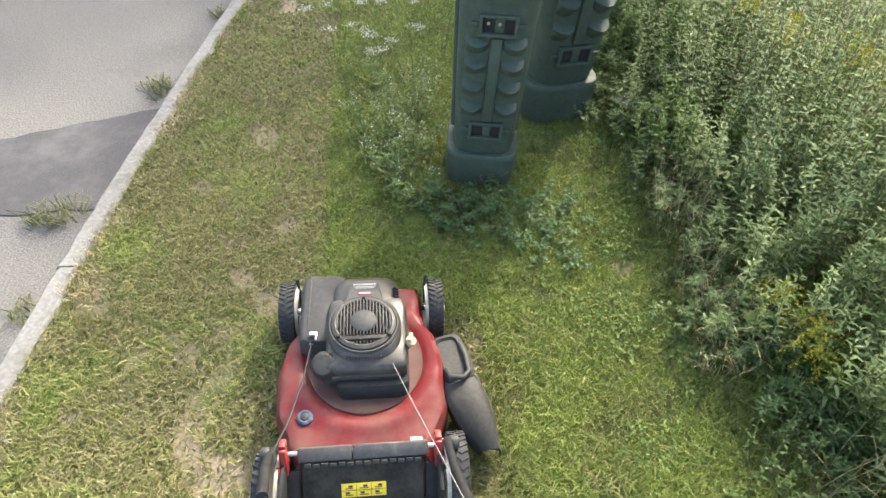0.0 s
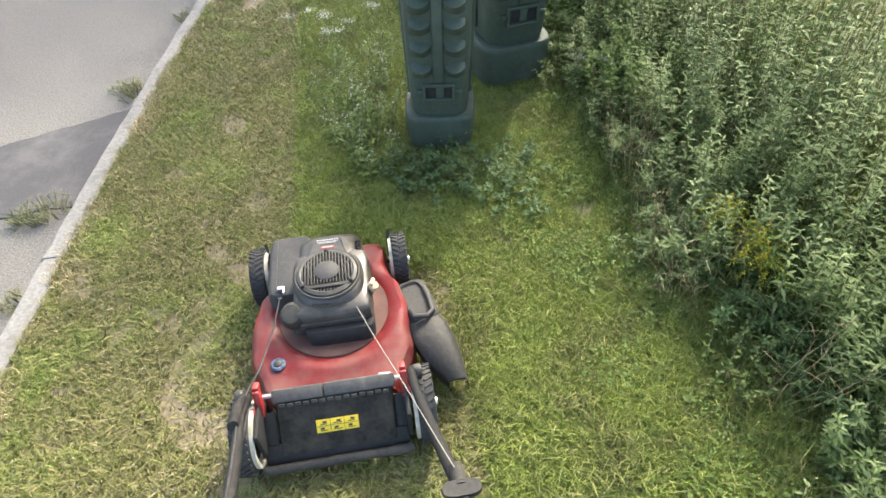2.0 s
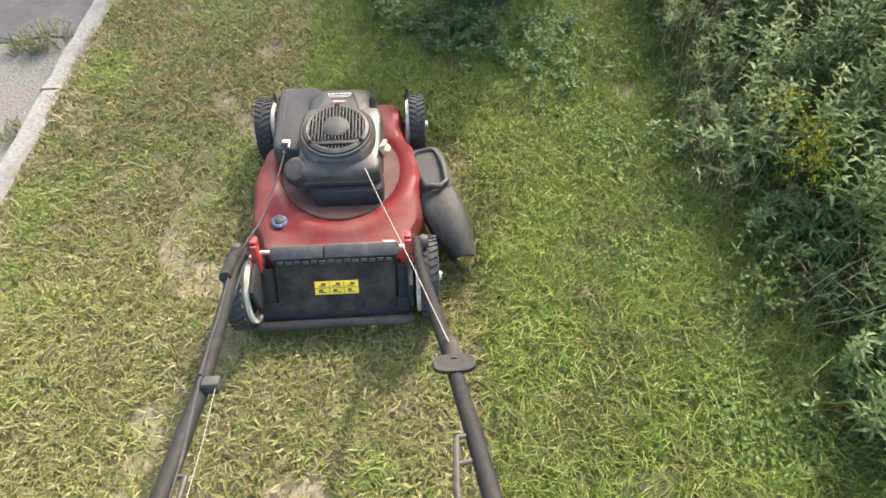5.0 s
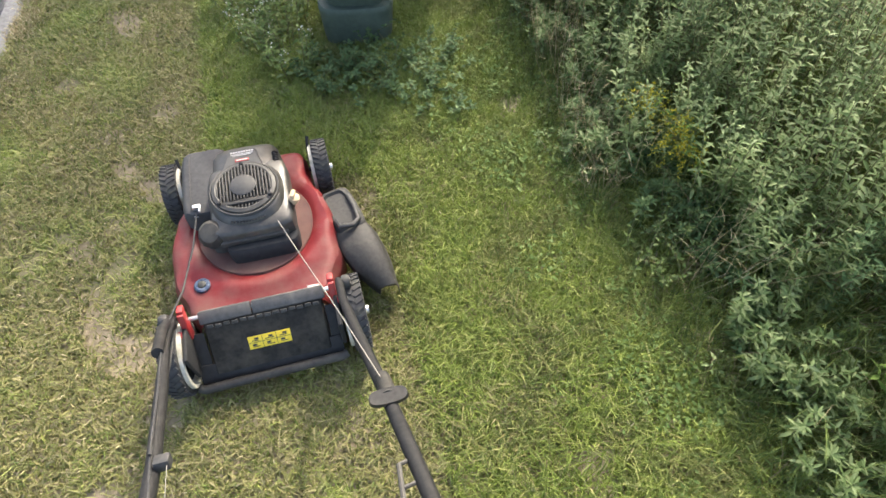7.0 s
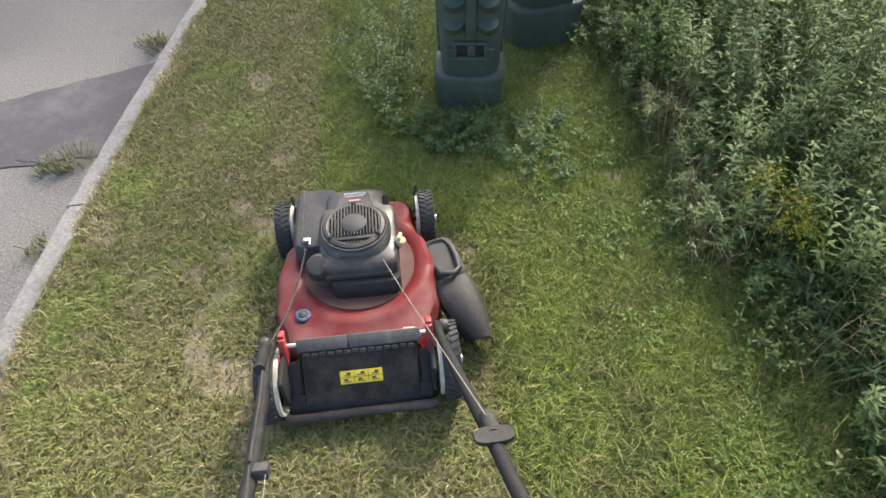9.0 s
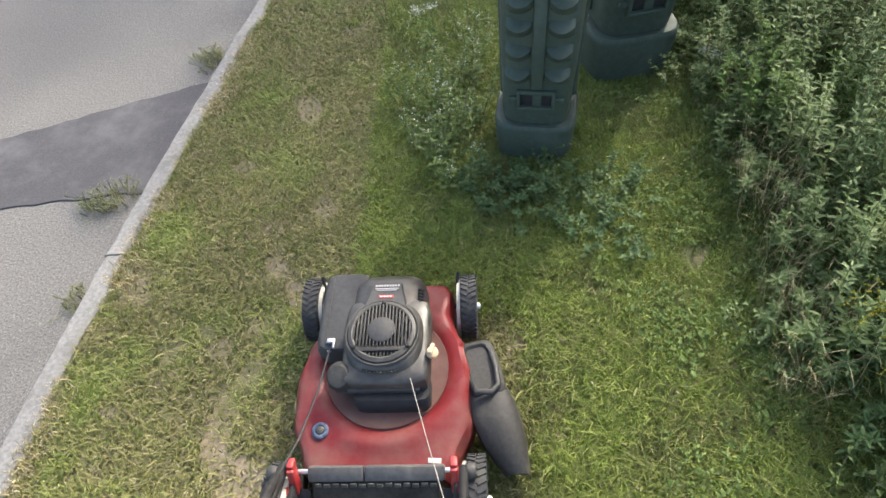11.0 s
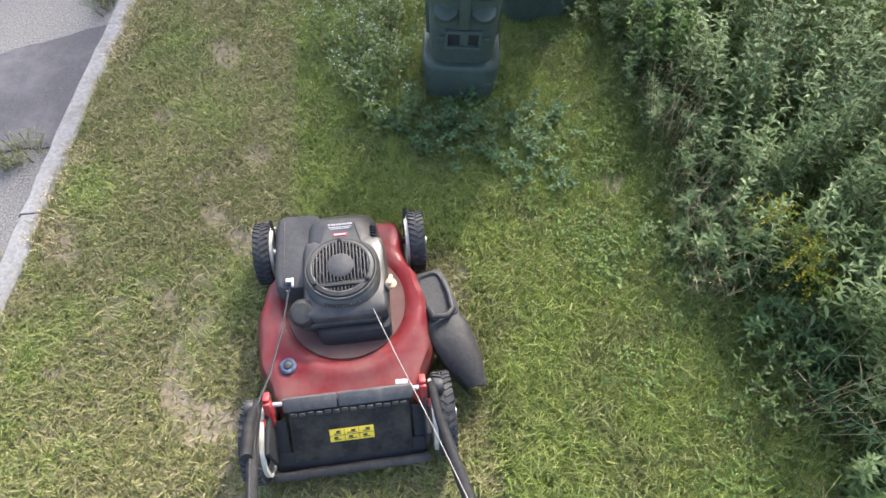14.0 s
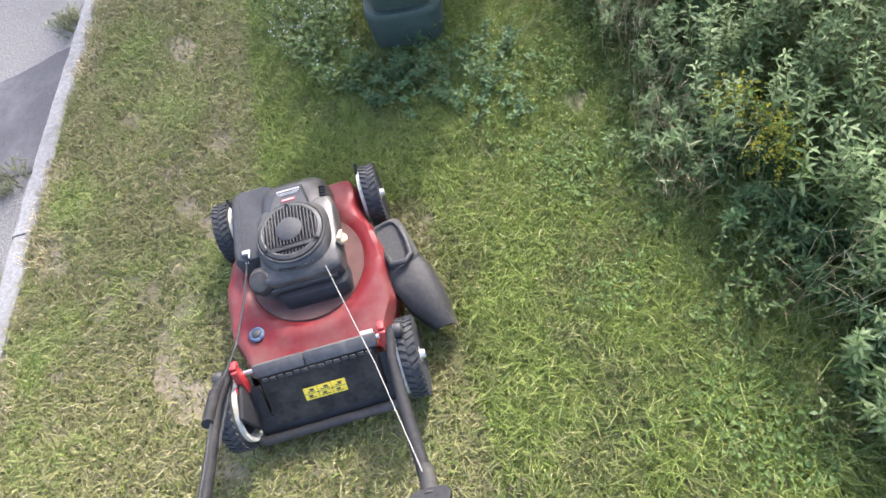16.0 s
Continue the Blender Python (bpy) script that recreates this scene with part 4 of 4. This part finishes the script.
def build_meadow():
    """Coarser grass on the verge beyond the mown lawn."""
    rng = np.random.default_rng(12)
    n = 62000
    x, y = rng.uniform(-1.3, 9, n), rng.uniform(-8, 12, n)
    grid = np.linspace(-8, 12, 800)
    kx = np.interp(y, grid, np.array([kerb_x(v) for v in grid]))
    inner = (x < 1.85) & (y > -1.45) & (y < 4.1)
    keep = (x > kx + 0.06) & ~inner & (rng.random(n) < 0.4 + fractal(x, y, 1.5, 9))
    base = np.stack([x, y, np.full(n, -0.016)], 1)[keep]
    k = len(base)
    h = rng.uniform(0.03, 0.11, k)
    ob = blades("verge_grass", base, h, np.full(k, 0.020), 0.7 * h, GRASS_LUSH, 4)
    tagged(ob, "coarse green verge grass", "grass", kind="stuff")
    # finer grass that carries the lawn on behind and ahead
    n = 165000
    x, y = rng.uniform(-1.3, 5.5, n), rng.uniform(-5.0, 6.5, n)
    kx = np.interp(y, grid, np.array([kerb_x(v) for v in grid]))
    inner = (x < 1.85) & (y > -0.95) & (y < 4.1)
    fade = np.clip(np.maximum(np.maximum(-1.45 - y, y - 4.1) / 3.0, (x - 2.9) / 2.4), 0, 0.9)
    keep = (x > kx + 0.06) & ~inner & (rng.random(n) > fade)
    base = np.stack([x, y, np.full(n, -0.014)], 1)[keep]
    k = len(base)
    h = rng.uniform(0.02, 0.055, k)
    green = rng.random(k) < 0.15 + 0.7 * (base[:, 0] > 0.1)
    for pick, name, mat, s in ((~green, "outer_lawn_grass", GRASS_DRY, 6), (green, "outer_lush_grass", GRASS_LUSH, 7)):
        ob = blades(name, base[pick], h[pick], np.full(pick.sum(), 0.011), 0.75 * h[pick] + 0.012, mat, s)
        tagged(ob, "mown yellow-green grass of the verge" if mat is GRASS_DRY else "fresh green mown grass of the verge", "grass", kind="stuff")


build_meadow()


def build_tall_grass():
    """Unmown thin grass between the lawn and the thicket, green with dead stalks."""
    rng = np.random.default_rng(14)
    n = 42000
    y = rng.uniform(-1.6, 4.6, n)
    x = 1.13 + 0.10 * np.clip(0.2 - y, 0, 1) + 1.5 * rng.random(n) ** 1.4
    keep = rng.random(n) < 0.15 + 1.2 * fractal(x, y, 5.0, 33)
    x, y = x[keep], y[keep]
    k = len(x)
    h = (0.05 + 0.26 * np.clip((x - 1.1) / 0.55, 0, 1)) * rng.uniform(0.5, 1.3, k)
    dead = rng.random(k) < 0.05 + 0.22 * (fractal(x, y, 3.0, 34) > 0.60)
    base = np.stack([x, y, np.full(k, -0.016)], 1)
    for pick, name, mat, label, s in ((~dead, "tall_grass", TALL_GREEN, "tall unmown green grass beside the thicket", 41), (dead, "dead_grass", DEAD_STALK, "thin dead brown grass stalks beside the thicket", 42)):
        ob = blades(name, base[pick], h[pick], np.full(pick.sum(), 0.0042 if mat is TALL_GREEN else 0.003), 0.5 * h[pick], mat, s)
        tagged(ob, label, "grass", kind="stuff")


build_tall_grass()


# ---- plants ----
def plant(name, at, label, category, stems, height, spread, leaf, leaves, mat, seed, group="", lean=(0, 0), leaf_w=0.28, start=0.25, tips=None, tip_mat=None, tip_n=0, tip_size=0.012, tilt=0.25, spray=0.0):
    """Stalks that spread from one foot, set with leaves and, where given, flower heads."""
    rng = np.random.default_rng(seed)
    root = thing(name, label, category, at, group)
    ang, rad = rng.uniform(0, 2 * np.pi, stems), spread * np.sqrt(rng.random(stems))
    foot = np.stack([rad * np.cos(ang), rad * np.sin(ang), np.full(stems, -0.02)], 1)
    hh = height * rng.uniform(0.65, 1.1, stems)
    top = foot + np.stack([np.cos(ang) * hh * tilt * rng.random(stems) + lean[0] * hh, np.sin(ang) * hh * tilt * rng.random(stems) + lean[1] * hh, hh], 1)
    st, mid = stems_mesh("stem", foot, top, 0.0010 if mat is STRAW else 0.0026, STEM if mat is not STRAW else STRAW, root, 0.03, rng)
    if leaves:
        i = np.repeat(np.arange(stems), leaves)
        n = len(i)
        t = start + (1 - start) * np.tile(np.linspace(0, 1, leaves), stems) + rng.normal(0, 0.015, n)
        t = np.clip(t, 0, 1)[:, None]
        p = (1 - t) ** 2 * foot[i] + 2 * t * (1 - t) * (2 * mid[i] - 0.5 * foot[i] - 0.5 * top[i]) + t * t * top[i]
        a = np.tile(np.arange(leaves) * 2.4, stems) + rng.uniform(0, 6.28, stems)[i]
        rise = rng.uniform(0.05, 0.7, n)
        way = np.stack([np.cos(a), np.sin(a), rise], 1)
        nor = np.stack([-0.4 * np.cos(a) + rng.normal(0, 0.3, n), -0.4 * np.sin(a) + rng.normal(0, 0.3, n), np.ones(n)], 1)
        size = leaf * rng.uniform(0.6, 1.2, n) * (1.1 - 0.5 * t[:, 0])
        leaf_mesh("foliage", p, way, nor, size, size * leaf_w, mat, root)
    if tips:
        i = np.repeat(np.arange(stems), tip_n)
        n = len(i)
        u = rng.normal(0, 1, (n, 3))
        p = top[i] + u * np.array(tips)[None, :]
        if spray:
            arm = rng.integers(0, 7, n) * 0.898 + i * 1.7
            s = rng.random(n)
            low = rng.integers(0, 3, n) * spray * 0.3
            p = top[i] + np.stack([np.cos(arm) * s * spray, np.sin(arm) * s * spray, 0.35 * spray * s - 0.75 * spray * s * s - low], 1) + u * 0.0022
        way = rng.normal(0, 1, (n, 3)) + np.array([[0, 0, 0.6]])
        nor = rng.normal(0, 1, (n, 3))
        leaf_mesh("blossom", p, way, nor, np.full(n, tip_size), np.full(n, tip_size * 0.8), tip_mat, root, sag=0.0)
    return root


rs = random.Random(21)
# thicket beside the lawn: rows of tall leafy shrubs
k = 0
for row, (x0, hgt) in enumerate(((1.44, 0.22), (1.60, 0.50), (1.84, 0.78), (2.15, 0.95), (2.6, 1.08), (3.15, 1.15))):
    y = -2.0 + 0.13 * row
    while y < 5.2:
        k += 1
        h = hgt * rs.uniform(0.8, 1.2)
        bright = rs.random()
        mat = SILVER_LEAF if bright < 0.62 else BRIGHT_LEAF if bright < 0.88 else DARK_LEAF
        word = "grey-green leafy shrub" if mat is SILVER_LEAF else "fresh green leafy weed" if mat is BRIGHT_LEAF else "dark green leafy weed"
        plant("shrub", (x0 + rs.uniform(-0.09, 0.09) + 0.20 * min(1, max(0, 0.2 - y)), y, 0), word + " in the roadside thicket", "shrub", 30 if row < 4 else 18, h, 0.18, 0.052, 34, mat, 100 + k, "thicket", (-0.10 - 0.05 * rs.random(), -0.03), 0.25)
        y += rs.uniform(0.26, 0.36)
# low weeds along the edge of the lawn
for j in range(46):
    y = -1.1 + 4.6 * rs.random()
    x = 1.14 + 0.35 * rs.random() + 0.2 * min(1, max(0, 0.2 - y))
    plant("weed", (x, y, 0), "low dark green broad-leaved weed by the lawn", "weed", 14, rs.uniform(0.09, 0.2), 0.10, 0.030, 11, rs.choice((DARK_LEAF, SILVER_LEAF, WEED_LEAF)), 400 + j, "weeds by the lawn", (0, 0), 0.42, 0.2, tilt=0.9)
# dry grass stalks
for j in range(4):
    y = -0.5 + 0.62 * j + rs.uniform(-0.1, 0.1)
    plant("dry_grass_tuft", (1.30 + 0.2 * rs.random(), y, 0), "tuft of dry straw-coloured grass stalks", "grass tuft", 14, rs.uniform(0.3, 0.55), 0.07, 0.10, 3, STRAW, 500 + j, "dry grass tufts", (rs.uniform(-0.2, 0.4), rs.uniform(-0.2, 0.3)), 0.022, 0.1, tilt=0.5)
for j, (x, y, h) in enumerate(((1.24, 0.18, 0.30), (1.30, 0.45, 0.34), (1.34, 0.70, 0.36), (1.22, -0.02, 0.26))):
    plant("dry_grass_tuft", (x, y, 0), "tuft of pale dry grass stalks by the lawn", "grass tuft", 22, h, 0.06, 0.09, 3, STRAW, 540 + j, "dry grass tufts", (rs.uniform(-0.1, 0.25), rs.uniform(0.1, 0.4)), 0.018, 0.1, tilt=0.45)
# goldenrod
for j, (x, y, h, stems, lean) in enumerate(((1.56, 0.00, 0.46, 3, -0.52), (1.95, 1.55, 0.72, 5, -0.1), (2.25, 1.15, 0.80, 5, -0.1))):
    plant("goldenrod", (x, y, 0), "goldenrod bent over with a yellow flower spray" if j == 0 else "goldenrod with drooping yellow flower sprays", "flower", stems, h, 0.05, 0.07, 16, BRIGHT_LEAF, 600 + j, "goldenrods", (lean, -0.05), 0.2, 0.2, (0.035, 0.03, 0.035), GOLD, 420, 0.0066, spray=0.095)
# weeds in front of and beside the bins
for j, (x, y, h) in enumerate(((0.46, 0.80, 0.12), (0.66, 0.76, 0.14), (0.82, 0.86, 0.12), (0.36, 0.90, 0.10), (0.60, 0.92, 0.15), (0.74, 0.62, 0.09))):
    plant("vetch", (x, y, 0), "low blue-green vetch in front of the bins", "weed", 20, h, 0.12, 0.030, 16, DARK_LEAF, 700 + j, "vetch", (0, -0.2), 0.5, 0.1, tilt=1.0)
for j, (x, y, h) in enumerate(((0.20, 1.0, 0.26), (0.12, 1.2, 0.30), (0.25, 1.32, 0.34), (0.08, 1.42, 0.30), (0.20, 1.62, 0.36))):
    plant("white_flowering_weed", (x, y, 0), "weed with small white flower heads", "flower", 18, h, 0.10, 0.042, 16, WEED_LEAF, 720 + j, "white flowering weeds", (0, 0), 0.35, 0.15, (0.008, 0.008, 0.012), WHITE_PETAL, 5, 0.008, 0.5)
for j, (x, y, h) in enumerate(((0.05, 1.95, 0.4), (0.28, 2.0, 0.45), (-0.15, 2.2, 0.4), (0.45, 2.25, 0.5), (1.36, 1.52, 0.2), (1.45, 1.45, 0.2), (2.5, 2.6, 0.9))):
    plant("yarrow", (x, y, 0), "yarrow with flat white flower heads", "flower", 5, h, 0.06, 0.05, 10, BRIGHT_LEAF, 740 + j, "yarrows", (0, 0), 0.25, 0.1, (0.018, 0.018, 0.003), WHITE_PETAL, 40, 0.010, 0.6)
# tufts of thin drying grass that grow in the gutter
for j, (off, y, h) in enumerate(((0.16, 0.99, 0.075), (0.23, 0.95, 0.06), (0.09, 1.95, 0.07), (0.17, 2.02, 0.05), (0.08, -0.3, 0.04), (0.08, 2.9, 0.05), (0.07, 0.45, 0.035))):
    plant("gutter_tuft", (kerb_x(y) - off, y, -0.05), "tuft of thin yellow-green grass in the gutter", "grass tuft", 40, h, 0.06, 0.045, 4, TALL_GREEN if j % 2 else GRASS_DRY, 760 + j, "gutter tufts", (0, 0), 0.035, 0.1, tilt=0.9)


# ---- trees that shade the verge ----
def build_tree(at, height, crown_r, seed, leaves=6500):
    rng = np.random.default_rng(seed)
    tree = thing("tree", "broadleaf tree with a loose green crown", "tree", at, "roadside trees")
    bm = bmesh.new()
    tube(bm, [(0, 0, -0.2), (0.05, 0.03, height * 0.2), (0.0, 0.1, height * 0.45), (0.1, 0, height * 0.8)], [0.22, 0.17, 0.13, 0.04], 12)
    part("trunk", bm, BARK, tree)
    clumps = []
    for j in range(16):
        a = 2.4 * j
        z = height * (0.42 + 0.55 * j / 16)
        rr = crown_r * (0.45 + 0.5 * rng.random()) * (1.1 - 0.5 * j / 16)
        e = Vector((rr * math.cos(a), rr * math.sin(a), z + 0.2 * rr))
        bm = bmesh.new()
        tube(bm, [(0, 0.05, z * 0.85), (e.x * 0.5, e.y * 0.5, z * 0.95), e], [0.06, 0.04, 0.012], 7)
        part("limb", bm, BARK, tree)
        clumps += [e, e * 0.7 + Vector((0, 0, z * 0.3))]
    c = np.array([tuple(v) for v in clumps])
    i = rng.integers(0, len(c), leaves)
    p = c[i] + rng.normal(0, crown_r * 0.17, (leaves, 3))
    way = rng.normal(0, 1, (leaves, 3)) + np.array([[0, 0, -0.4]])
    nor = rng.normal(0, 1, (leaves, 3)) + np.array([[0, 0, 1.2]])
    leaf_mesh("crown", p, way, nor, rng.uniform(0.10, 0.2, leaves), rng.uniform(0.07, 0.12, leaves), WOOD_LEAF, tree)
    return tree


build_tree((8.5, 11.5, 0), 8.0, 2.4, 31, 4500)
build_tree((2.4, 10.5, 0), 7.0, 2.2, 36, 6000)
build_tree((3.75, 8.0, 0), 6.6, 1.5, 32, 2000)
build_tree((10.5, 4.5, 0), 8.5, 2.8, 33, 4500)
build_tree((11.0, 9.0, 0), 9.0, 3.0, 34, 4500)
build_tree((9.5, 0.5, 0), 8.5, 2.8, 35, 4500)
